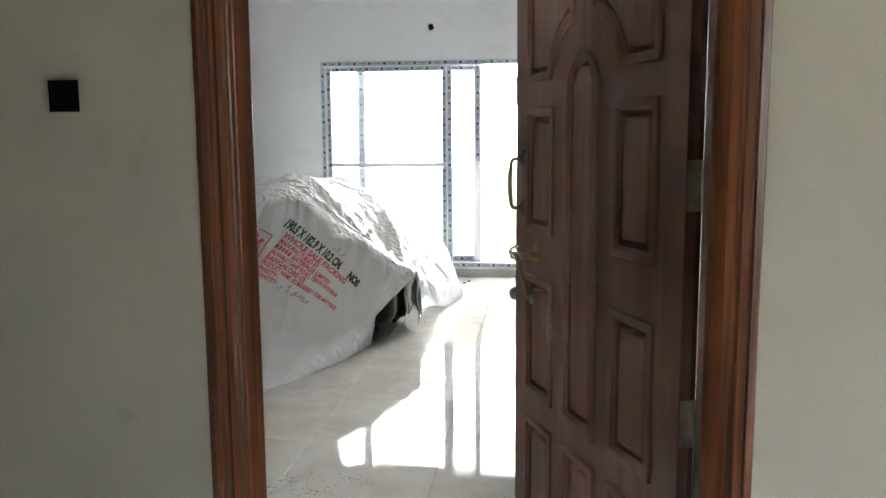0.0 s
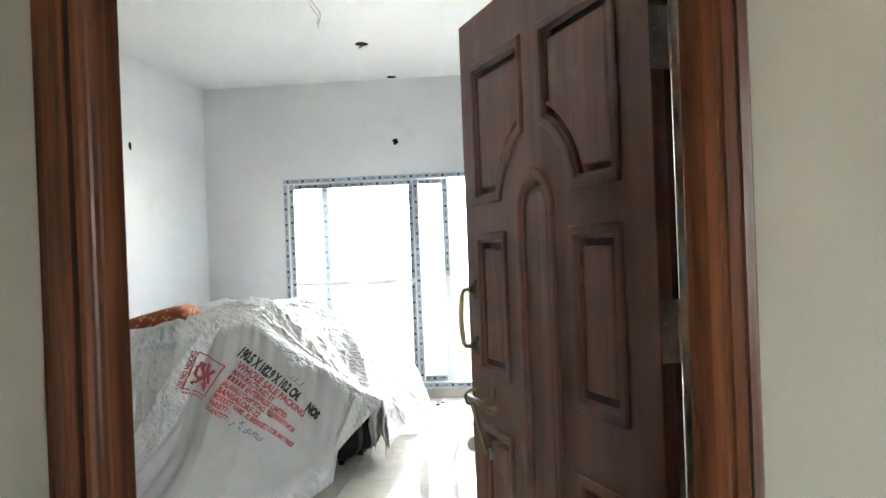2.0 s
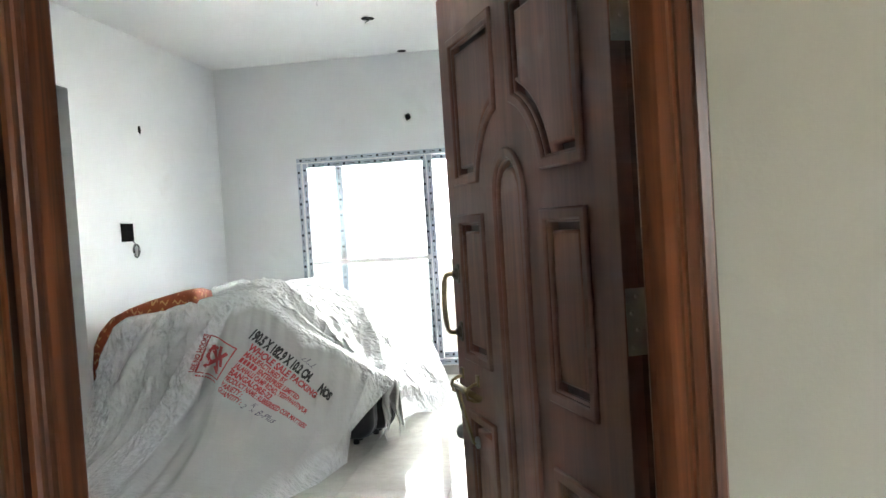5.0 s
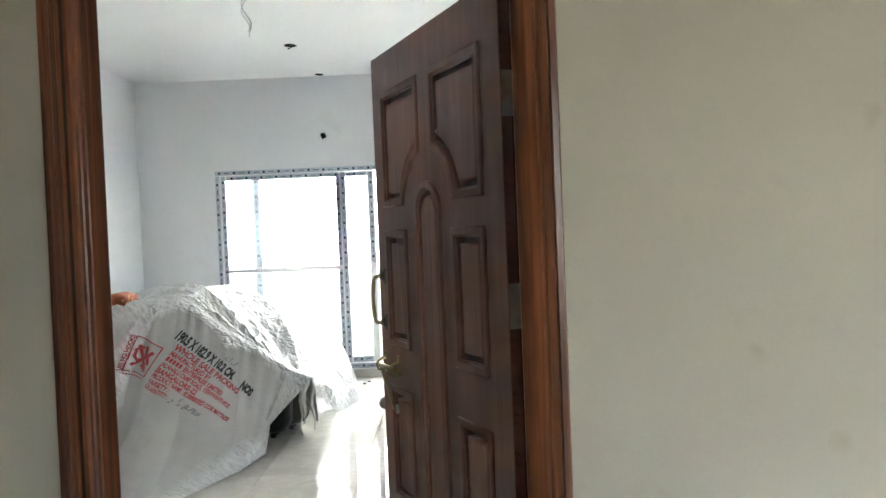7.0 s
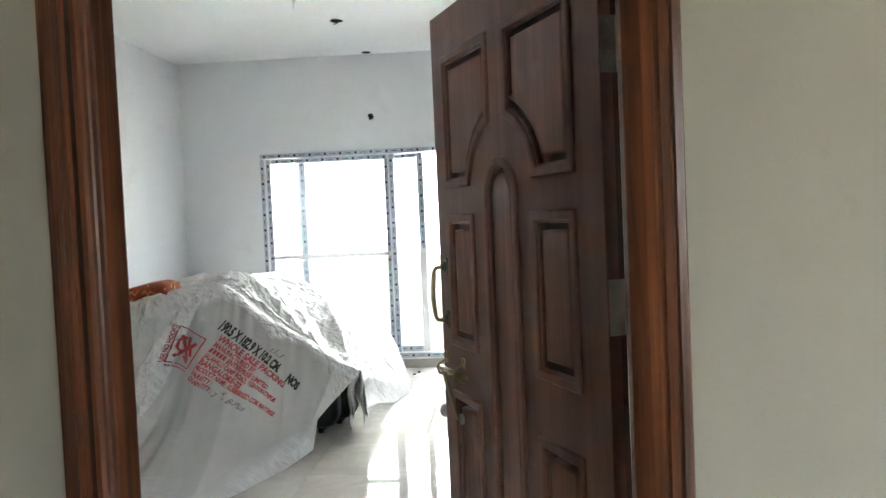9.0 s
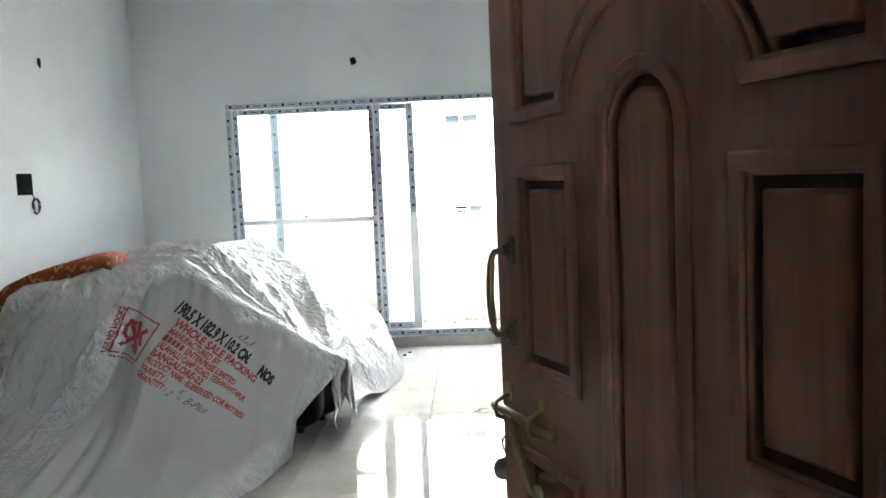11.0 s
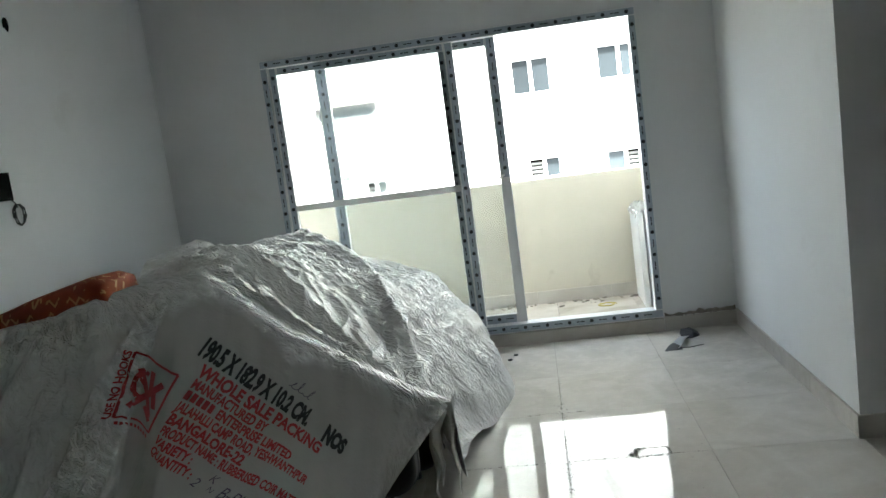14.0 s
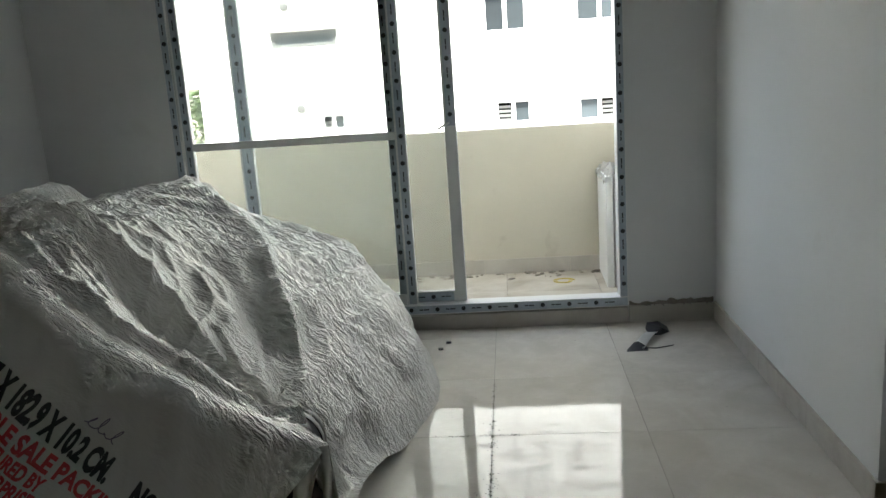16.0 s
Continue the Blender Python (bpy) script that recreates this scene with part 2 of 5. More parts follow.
M_WALL = material("white_wall_paint", (0.76, 0.77, 0.77), 0.75, dirt=0.05, scale=1.3, bump=0.12, grain=120)
M_CEIL = material("ceiling_paint", (0.75, 0.75, 0.74), 0.85, dirt=0.04, scale=1.0, bump=0.08, grain=90)
M_CREAM = material("cream_corridor_paint", (0.46, 0.446, 0.368), 0.7, dirt=0.10, scale=1.1, bump=0.15, grain=110)
M_TILE = marble("polished_floor_tile", (0.585, 0.56, 0.515), (0.515, 0.485, 0.435), 0.025, 0.11)
M_DIRT = material("ground_in_dirt", (0.10, 0.09, 0.078), 0.95, dirt=0.4, scale=8, bump=0.3)
M_GROUT = material("dirty_grout", (0.30, 0.28, 0.25), 0.9, dirt=0.5, scale=6, bump=0.4)
M_SKIRT = marble("skirting_tile", (0.55, 0.52, 0.47), (0.46, 0.43, 0.38), 0.30, 0.42)
M_FRAMEWOOD = wood("polished_teak", (0.060, 0.018, 0.009), (0.29, 0.10, 0.040), 0.30, stretch=(22, 22, 0.8))
M_LEAFWOOD = wood("dark_stained_door_wood", (0.180, 0.077, 0.054), (0.290, 0.128, 0.090), 0.40, stretch=(9, 9, 0.7), bump=0.08)
M_FIELDWOOD = wood("raised_panel_wood", (0.200, 0.084, 0.057), (0.350, 0.154, 0.107), 0.40, stretch=(11, 11, 0.7), bump=0.08)
M_DARKWOOD = wood("dark_polished_cove", (0.018, 0.007, 0.004), (0.040, 0.014, 0.008), 0.35, stretch=(22, 22, 0.8))
# darker door wood: the shade of grooves and hinge edge is in its colour
M_SHADEDWOOD = wood("shade_toned_sunk_wood", (0.060, 0.026, 0.019), (0.105, 0.046, 0.033), 0.5, stretch=(9, 9, 0.7), bump=0.05)
M_BRONZE = material("dark_bronze", (0.15, 0.135, 0.105), 0.38, metal=0.85, dirt=0.45, scale=60, bump=0.1)
M_BRASS = material("tarnished_brass", (0.33, 0.26, 0.14), 0.35, metal=0.9, dirt=0.45, scale=25, bump=0.1)
M_STEEL = material("dull_hinge_steel", (0.42, 0.415, 0.40), 0.5, metal=0.5, dirt=0.4, scale=20, bump=0.1)
# near-black whose colour stands for the shade inside holes, boxes and far rooms
M_DARK = material("unlit_depth_black", (0.004, 0.004, 0.004), 0.9, bump=0, spec=0.1)
M_PVC = material("white_upvc", (0.80, 0.81, 0.81), 0.3, dirt=0.04, bump=0)
M_FILM = material("pale_blue_protective_film", (0.47, 0.53, 0.60), 0.28, dirt=0.18, scale=14, bump=0.05)
M_INK = material("black_film_print", (0.02, 0.022, 0.03), 0.4, bump=0)
M_BLACKTEXT = material("black_stencil_ink", (0.02, 0.02, 0.022), 0.55, dirt=0.5, scale=40, bump=0)
M_REDTEXT = material("red_stencil_ink", (0.52, 0.055, 0.06), 0.55, dirt=0.3, scale=40, bump=0)
M_PURPLE = material("marker_ink", (0.12, 0.09, 0.15), 0.5, bump=0)
M_SHEET = sheet_material("crinkled_woven_plastic")
M_CLOTH = print_cloth()
M_CASE = material("black_suitcase_shell", (0.018, 0.018, 0.020), 0.38, dirt=0.3, scale=15, bump=0.1)
M_CASERIM = material("grey_suitcase_rim", (0.16, 0.165, 0.17), 0.4, bump=0.05)
M_PARAPET = material("cream_parapet_paint", (0.60, 0.563, 0.465), 0.8, dirt=0.14, scale=1.4, bump=0.2, grain=70)
M_DUSTTILE = marble("dusty_balcony_tile", (0.57, 0.535, 0.475), (0.40, 0.36, 0.30), 0.45, 0.7)
M_FACADE = material("white_facade_paint", (0.80, 0.80, 0.79), 0.85, dirt=0.07, scale=0.35, bump=0.05, grain=20)
M_GREYGLASS = material("grey_window_glass", (0.034, 0.040, 0.044), 0.4, dirt=0.25, scale=0.8, bump=0, vary=0.6, spec=0.05)
M_LOUVRE = material("grey_louvre", (0.10, 0.10, 0.098), 0.5, bump=0)
M_GROUND = material("dusty_ground", (0.22, 0.19, 0.15), 0.95, dirt=0.35, scale=0.2, bump=0.3)
M_LEAF = leaf_material()
M_BARK = material("bark", (0.11, 0.08, 0.06), 0.9, bump=0.4)
M_PAINTEDGREY = material("far_building_grey", (0.5, 0.47, 0.43), 0.9, dirt=0.2, scale=0.4)
M_PLASTER = material("raw_plaster", (0.33, 0.30, 0.26), 0.95, dirt=0.5, scale=12, bump=0.6, grain=60)
M_GLASS = pane_material()
M_WIRE = material("white_wire", (0.6, 0.6, 0.6), 0.5, bump=0)
M_BLACKWIRE = material("black_wire", (0.02, 0.02, 0.02), 0.5, bump=0)


def smudged(m, tint, lo, hi, scale, amount):
    """Adds faint hand and knock marks of another tone to a paint."""
    n, l = m.node_tree.nodes, m.node_tree.links
    b = n["Principled BSDF"]
    old = b.inputs["Base Color"].links[0].from_socket
    geo = n.new("ShaderNodeNewGeometry")
    t = n.new("ShaderNodeTexNoise")
    t.inputs["Scale"].default_value, t.inputs["Detail"].default_value, t.inputs["Distortion"].default_value = scale, 5, 0.4
    l.new(geo.outputs["Position"], t.inputs["Vector"])
    mr = n.new("ShaderNodeMapRange")
    mr.inputs["From Min"].default_value, mr.inputs["From Max"].default_value, mr.inputs["To Max"].default_value = lo, hi, amount
    l.new(t.outputs["Fac"], mr.inputs["Value"])
    mix = n.new("ShaderNodeMix")
    mix.data_type = "RGBA"
    l.new(mr.outputs[0], mix.inputs["Factor"])
    l.new(old, mix.inputs["A"])
    mix.inputs["B"].default_value = (*tint, 1)
    l.new(mix.outputs["Result"], b.inputs["Base Color"])


smudged(M_CREAM, (0.33, 0.29, 0.22), 0.64, 0.74, 5.5, 0.5)
smudged(M_WALL, (0.55, 0.54, 0.50), 0.64, 0.76, 2.2, 0.35)
smudged(M_LEAFWOOD, (0.36, 0.26, 0.21), 0.56, 0.74, 3.2, 0.5)
smudged(M_FIELDWOOD, (0.38, 0.28, 0.22), 0.60, 0.72, 5.0, 0.45)
smudged(M_PARAPET, (0.40, 0.36, 0.28), 0.62, 0.72, 5.0, 0.5)

# ---------------------------------------------------------------- mesh helpers
def box(bm, lo, hi, bevel=0.0):
    vs = [bm.verts.new((x, y, z)) for x in (lo[0], hi[0]) for y in (lo[1], hi[1]) for z in (lo[2], hi[2])]
    fs = [bm.faces.new([vs[i] for i in q]) for q in ((0, 1, 3, 2), (4, 6, 7, 5), (0, 4, 5, 1), (2, 3, 7, 6), (0, 2, 6, 4), (1, 5, 7, 3))]
    if bevel:
        edges = {e for f in fs for e in f.edges}
        bmesh.ops.bevel(bm, geom=list(edges), offset=bevel, segments=2, profile=0.6, affect="EDGES")
    return bm


def boxes(*list_of):
    bm = bmesh.new()
    for b in list_of:
        box(bm, *b)
    return bm


def tube(bm, path, r, sides=10, cap=True):
    """A round tube along a path of points; r is one radius or one a point."""
    pts = [Vector(p) for p in path]
    rings = []
    up = Vector((0, 0, 1))
    for i, p in enumerate(pts):
        t = (pts[min(i + 1, len(pts) - 1)] - pts[max(i - 1, 0)]).normalized()
        ref = up if abs(t.dot(up)) < 0.95 else Vector((1, 0, 0))
        a = t.cross(ref).normalized()
        b = t.cross(a)
        rr = r[i] if isinstance(r, (list, tuple)) else r
        rings.append([bm.verts.new(p + (a * math.cos(k) + b * math.sin(k)) * rr) for k in [2 * math.pi * j / sides for j in range(sides)]])
    for q, w in zip(rings, rings[1:]):
        for j in range(sides):
            bm.faces.new((q[j], q[(j + 1) % sides], w[(j + 1) % sides], w[j]))
    if cap:
        bm.faces.new(rings[0])
        bm.faces.new(rings[-1][::-1])
    return bm


def lathe(bm, prof, origin, axis, sides=20):
    """Turns a profile of (radius, along) round an axis through origin."""
    q = Vector(axis).to_track_quat("Z", "Y")
    rings = []
    for r, h in prof:
        rings.append([bm.verts.new(Vector(origin) + q @ Vector((r * math.cos(2 * math.pi * j / sides), r * math.sin(2 * math.pi * j / sides), h))) for j in range(sides)])
    for a, b in zip(rings, rings[1:]):
        for j in range(sides):
            bm.faces.new((a[j], a[(j + 1) % sides], b[(j + 1) % sides], b[j]))
    bm.faces.new(rings[0][::-1])
    bm.faces.new(rings[-1])
    return bm


def extrude_profile(bm, prof, z0, z1):
    """A straight bar with the outline prof in x, y, from z0 to z1."""
    a = [bm.verts.new((x, y, z0)) for x, y in prof]
    b = [bm.verts.new((x, y, z1)) for x, y in prof]
    k = len(prof)
    for i in range(k):
        bm.faces.new((a[i], a[(i + 1) % k], b[(i + 1) % k], b[i]))
    bm.faces.new(a[::-1])
    bm.faces.new(b)
    return bm


def mesh_of(name, bm, mat, smooth=False):
    bmesh.ops.recalc_face_normals(bm, faces=bm.faces)
    me = bpy.data.meshes.new(name)
    bm.to_mesh(me)
    bm.free()
    me.materials.append(mat)
    if smooth:
        me.shade_smooth()
    return me


def part(name, bm, mat, parent, label="", smooth=False):
    ob = new(name, mesh_of(name, bm, mat, smooth))
    ob.parent = parent
    if label:
        ob["label"] = label
    return ob


def thing(name, label, category, at=None, group="", kind=""):
    ob = new(name)
    if at is not None:
        ob.matrix_world = at
    ob.empty_display_size = 0.1
    return tagged(ob, label, category, group, kind)


def solid(name, bm, mat, label, category, group="", kind="", smooth=False, at=None):
    ob = new(name, mesh_of(name, bm, mat, smooth))
    if at is not None:
        ob.matrix_world = at
    return tagged(ob, label, category, group, kind)


def flat_shape(outline, holes, depth, bevel, res=1):
    """A plate in the x, z plane with holes, cut from filled outlines; its front faces -y. Returns a bmesh."""
    cu = bpy.data.curves.new("cut", "CURVE")
    cu.dimensions, cu.fill_mode = "2D", "BOTH"
    cu.extrude, cu.bevel_depth, cu.bevel_resolution = depth / 2, bevel, res
    for loop in (outline, *holes):
        sp = cu.splines.new("POLY")
        sp.points.add(len(loop) - 1)
        for p, (x, z) in zip(sp.points, loop):
            p.co = (x, z, 0, 1)
        sp.use_cyclic_u = True
    ob = bpy.data.objects.new("cut", cu)
    scene.collection.objects.link(ob)
    bpy.context.view_layer.update()
    me = bpy.data.meshes.new_from_object(ob.evaluated_get(bpy.context.evaluated_depsgraph_get()))
    bpy.data.objects.remove(ob)
    bm = bmesh.new()
    bm.from_mesh(me)
    bpy.data.meshes.remove(me)
    bm.transform(Matrix(((1, 0, 0, 0), (0, 0, -1, 0), (0, 1, 0, 0), (0, 0, 0, 1))))
    return bm


def lettering(text, size, condense=0.8, weight=0.05):
    """A bmesh of flat letters in the x, y plane from (0, 0), with cap height size, cut fine enough to lie on cloth."""
    cu = bpy.data.curves.new("letters", "FONT")
    cu.body, cu.size, cu.resolution_u, cu.offset = text, size / 0.69, 3, size * weight
    ob = bpy.data.objects.new("letters", cu)
    scene.collection.objects.link(ob)
    bpy.context.view_layer.update()
    me = bpy.data.meshes.new_from_object(ob.evaluated_get(bpy.context.evaluated_depsgraph_get()))
    bpy.data.objects.remove(ob)
    bm = bmesh.new()
    bm.from_mesh(me)
    bpy.data.meshes.remove(me)
    bm.transform(Matrix.Diagonal((condense, 1, 1, 1)))
    return bm


# ---------------------------------------------------------------- plan
CEIL = 3.005
XR, YR = 3.702, -2.01          # living room's right wall and its end
YL, ZL = -2.44, 2.465          # left wall's end and the beam over the opening beside it
WX0, WX1, WZ0, WZ1 = 0.76, 3.225, 0.095, 2.108   # balcony door
CY, DY1 = -6.360, -6.150       # entrance wall, corridor face and room face
DX0, DX1, DZ = 2.224, 3.313, 2.063   # door frame, outside
TILE = 0.6115
TX, TY = 2.488, -0.79          # a tile joint crossing


def setting(name, bm, mat, label):
    for v in bm.verts:
        if abs(v.co.z) < 1e-6:
            v.co.z = -0.03
    return solid(name, bm, mat, label, "wall", kind="structure")


setting("wall_north", boxes(((-0.2, 0, 0), (WX0, 0.2, CEIL)), ((WX0, 0, WZ1), (WX1, 0.2, CEIL)), ((WX1, 0, 0), (4.0, 0.2, CEIL)), ((WX0, 0.02, 0), (WX1, 0.2, WZ0 - 0.01))),
        M_WALL, "white painted plaster wall round the balcony door")
setting("wall_west", boxes(((-0.2, YL, 0), (0, 0, CEIL)), ((-0.2, -6.16, ZL), (0, YL, CEIL))), M_WALL, "white painted plaster wall with a beam over an opening")
setting("wall_alcove", boxes(((-2.8, YL, 0), (-0.2, YL + 0.15, CEIL)), ((-2.95, -6.16, 0), (-2.8, YL + 0.15, CEIL))), M_WALL, "white painted wall of the side space, in shade")
setting("wall_east", boxes(((XR, YR, 0), (3.99, 0, CEIL))), M_WALL, "white painted plaster wall beside the balcony door")
setting("wall_passage", boxes(((3.99, -1.55, 0), (4.245, -1.40, CEIL)), ((4.245, -1.55, 2.05), (5.2, -1.40, CEIL)), ((5.2, -1.55, 0), (6.4, -1.40, CEIL)),
        ((6.25, -6.16, 0), (6.4, -1.55, CEIL)), ((4.0, 0.2, 0), (6.4, 0.35, CEIL)), ((6.25, -1.4, 0), (6.4, 0.2, CEIL))), M_WALL, "white painted walls of the dark passage")
setting("wall_east_near", boxes(((3.702, -6.16, 0), (3.9, -3.10, CEIL))), M_WALL, "white painted plaster wall between entrance and passage")
setting("wall_entrance", boxes(((-3.0, CY + 0.053, 0), (DX0 - 0.02, DY1, CEIL)), ((DX1, CY + 0.053, 0), (6.4, DY1, CEIL)), ((DX0 - 0.02, CY + 0.053, DZ + 0.02), (DX1, DY1, CEIL))), M_WALL, "white painted room side of the entrance wall")

# corridor face of the entrance wall with the open box for a switch
bm = flat_shape([(-0.6, 0), (DX0, 0), (DX0, DZ), (DX1, DZ), (DX1, 0), (6.0, 0), (6.0, CEIL), (-0.6, CEIL)], [[(1.909, 1.409), (1.981, 1.409), (1.981, 1.479), (1.909, 1.479)]], 0.05, 0.0)
bm.transform(Matrix.Translation((0, CY + 0.025, 0)))
setting("wall_corridor", bm, M_CREAM, "cream painted corridor wall with faint smudges")
# unseen walls; the gap from x 4.18 is added to light the corridor
setting("wall_corridor_unseen", boxes(((-0.6, -9.9, 0), (6.0, -9.75, 1.0)), ((-0.6, -9.9, 2.1), (6.0, -9.75, CEIL)), ((-0.6, -9.9, 1.0), (4.18, -9.75, 2.1)), ((4.66, -9.9, 1.0), (6.0, -9.75, 2.1)),
        ((-0.75, -9.9, 0), (-0.6, CY, CEIL)), ((6.0, -9.9, 0), (6.15, CY, CEIL))), M_CREAM, "unseen cream painted corridor walls with an opening added to let light in")
solid("ceiling", boxes(((-3.0, -6.2, CEIL), (6.4, 0.35, CEIL + 0.15)),), M_CEIL, "white painted flat ceiling", "ceiling", kind="structure")
solid("ceiling_corridor", boxes(((-0.75, -9.9, CEIL), (6.15, -6.2, CEIL + 0.15)),), M_CEIL, "white painted corridor ceiling", "ceiling", kind="structure")

# floor bed under the tiles
floor = solid("floor", boxes(((-3.0, -9.9, -0.15), (6.4, 0.2, -0.005)),), M_GROUT, "polished off-white vitrified floor tiles with dirty joints", "floor", kind="structure")


def tile_mesh(name, w, d, mat, h=0.012, ch=0.0003):
    bm = bmesh.new()
    a = [bm.verts.new((sx * w / 2, sy * d / 2, -h)) for sx, sy in ((-1, -1), (1, -1), (1, 1), (-1, 1))]
    b = [bm.verts.new((sx * w / 2, sy * d / 2, -ch * 0.6)) for sx, sy in ((-1, -1), (1, -1), (1, 1), (-1, 1))]
    c = [bm.verts.new((sx * (w / 2 - ch), sy * (d / 2 - ch), 0)) for sx, sy in ((-1, -1), (1, -1), (1, 1), (-1, 1))]
    for p, q in ((a, b), (b, c)):
        for i in range(4):
            bm.faces.new((p[i], p[(i + 1) % 4], q[(i + 1) % 4], q[i]))
    bm.faces.new(c)
    return mesh_of(name, bm, mat)


# ---------------------------------------------------------------- skirting
def skirting(name, runs, label="polished tile skirting with a dusty top edge"):
    bm = bmesh.new()
    for lo, hi in runs:
        box(bm, lo, hi, 0.0015)
    return solid(name, bm, M_SKIRT, label, "skirting", kind="structure")


skirting("baseboard_east", [((XR - 0.012, YR - 0.012 + 0.6 * i, 0), (XR, min(-0.002, YR - 0.012 + 0.6 * (i + 1) - 0.003), 0.1)) for i in range(4)])
skirting("baseboard_return", [((XR - 0.012, YR - 0.012, 0), (3.99, YR, 0.1))])
skirting("baseboard_passage", [((3.99, -1.562, 0), (4.245, -1.55, 0.1)), ((3.69, -6.1, 0), (3.702, -3.1, 0.1))])
skirting("baseboard_west", [((0, YL, 0), (0.012, -0.6, 0.1)), ((0, -0.597, 0), (0.012, -0.002, 0.1))])
skirting("baseboard_north", [((0.014, -0.012, 0), (WX0, 0, 0.1))])
skirting("door_sill", [((WX0, -0.012, 0), (1.99, 0.02, WZ0 - 0.012)), ((1.993, -0.012, 0), (WX1, 0.02, WZ0 - 0.012)), ((WX1 + 0.003, -0.02, 0), (XR - 0.014, 0, 0.095))],
         "polished tile upstand under the balcony door")


# ---------------------------------------------------------------- entrance door frame
def jamb_profile(mirror):
    """Outline of a moulded jamb: a fluted band that turns into the opening, a deep cove, a beaded band and a flat inner face."""
    if mirror:
        return [(DX1 - x, y) for x, y in ((0, -6.195), (0, -6.366), (0.003, -6.371), (0.016, -6.372), (0.019, -6.367), (0.023, -6.371), (0.038, -6.369), (0.041, -6.362), (0.045, -6.361),
                                          (0.050, -6.366), (0.066, -6.362), (0.086, -6.350), (0.093, -6.342), (0.094, -6.335), (0.0775, -6.210), (0.0775, -6.195))]
    return [(DX0 + x, y) for x, y in ((-0.020, -6.195), (-0.020, -6.306), (0.0, -6.306), (0, -6.366), (0.002, -6.371), (0.007, -6.371), (0.010, -6.365), (0.004, -6.361), (0.005, -6.357), (0.012, -6.356),
                                      (0.0155, -6.352), (0.0155, -6.346), (0.012, -6.343), (0.006, -6.342), (0.007, -6.339), (0.0165, -6.337), (0.0195, -6.333), (0.0195, -6.328), (0.016, -6.326), (0.011, -6.325),
                                      (0.012, -6.322), (0.021, -6.320), (0.0225, -6.316), (0.019, -6.313), (0.002, -6.311), (-0.012, -6.304), (-0.016, -6.297), (-0.010, -6.290), (0.026, -6.287),
                                      (0.032, -6.282), (0.0325, -6.268), (0.029, -6.266), (0.029, -6.262), (0.034, -6.259), (0.0355, -6.245), (0.027, -6.242), (0.028, -6.237), (0.0355, -6.234), (0.056, -6.199), (0.056, -6.195))]


frame_thing = thing("door_frame_1", "polished reddish teak door frame with fluted mouldings", "door frame", kind="structure")
part("jamb_left", extrude_profile(bmesh.new(), jamb_profile(False), 0, DZ - 0.056), M_FRAMEWOOD, frame_thing)
part("jamb_right", extrude_profile(bmesh.new(), jamb_profile(True), 0, DZ - 0.056), M_FRAMEWOOD, frame_thing)
cove = [(-0.015, -6.3115), (0.0165, -6.3135), (0.0130, -6.3000), (0.0165, -6.2865), (-0.015, -6.2895)]
part("cove", extrude_profile(bmesh.new(), [(DX0 + x, y) for x, y in cove], 0, DZ - 0.03), M_DARKWOOD, frame_thing, "dark polished cove")
bm = extrude_profile(bmesh.new(), cove, DX0 + 0.02, DX1 - 0.02)
bm.transform(Matrix(((0, 0, 1, 0), (0, 1, 0, 0), (-1, 0, 0, DZ), (0, 0, 0, 1))))
part("cove", bm, M_DARKWOOD, frame_thing, "dark polished cove")
bm = extrude_profile(bmesh.new(), [(x - DX0, y) for x, y in jamb_profile(False)], DX0, DX1)
# turn the bar to lie along x, its fluted band on top
bm.transform(Matrix(((0, 0, 1, 0), (0, 1, 0, 0), (-1, 0, 0, DZ), (0, 0, 0, 1))))
part("head", bm, M_FRAMEWOOD, frame_thing)

# ---------------------------------------------------------------- entrance door leaf
LEAF_W, LEAF_H, LEAF_T, LEAF_X = 0.990, 2.015, 0.037, 0.0235
leaf = thing("panelled_door", "dark brown panelled wooden entrance door standing open inwards", "door",
             Matrix.Translation((3.2126, -6.1967, 0.008)) @ Matrix.Rotation(radians(180 - 67), 4, "Z"))
# in the leaf: x runs from the hinges, +y is the corridor side


def leaf_part(name, bm, mat, label="", smooth=False, parent=None):
    return part(name, bm, mat, parent or leaf, label, smooth)


def rect(x0, x1, z0, z1):
    return [(x0, z0), (x1, z0), (x1, z1), (x0, z1)]


def arch(cx, cz, r, z0, k=14):
    return [(cx - r, z0), (cx + r, z0)] + [(cx + r * math.cos(math.pi * i / k), cz + r * math.sin(math.pi * i / k)) for i in range(k + 1)]


def shoulder(side):
    """Upper panel with its lower inner corner cut by a round arch."""
    cx, cz, r = 0.517, 1.466, 0.217
    a0, a1 = math.atan2(1.526 - cz, 0.208), math.atan2(0.2, 0.060)
    arc = [(cx + r * math.cos(a0 + (a1 - a0) * i / 10), cz + r * math.sin(a0 + (a1 - a0) * i / 10)) for i in range(11)]
    pts = arc + [(cx + 0.060, 1.873), (cx + 0.372, 1.873), (cx + 0.372, 1.526)]
    if side < 0:
        pts = [(2 * cx - x, z) for x, z in pts][::-1]
    return pts


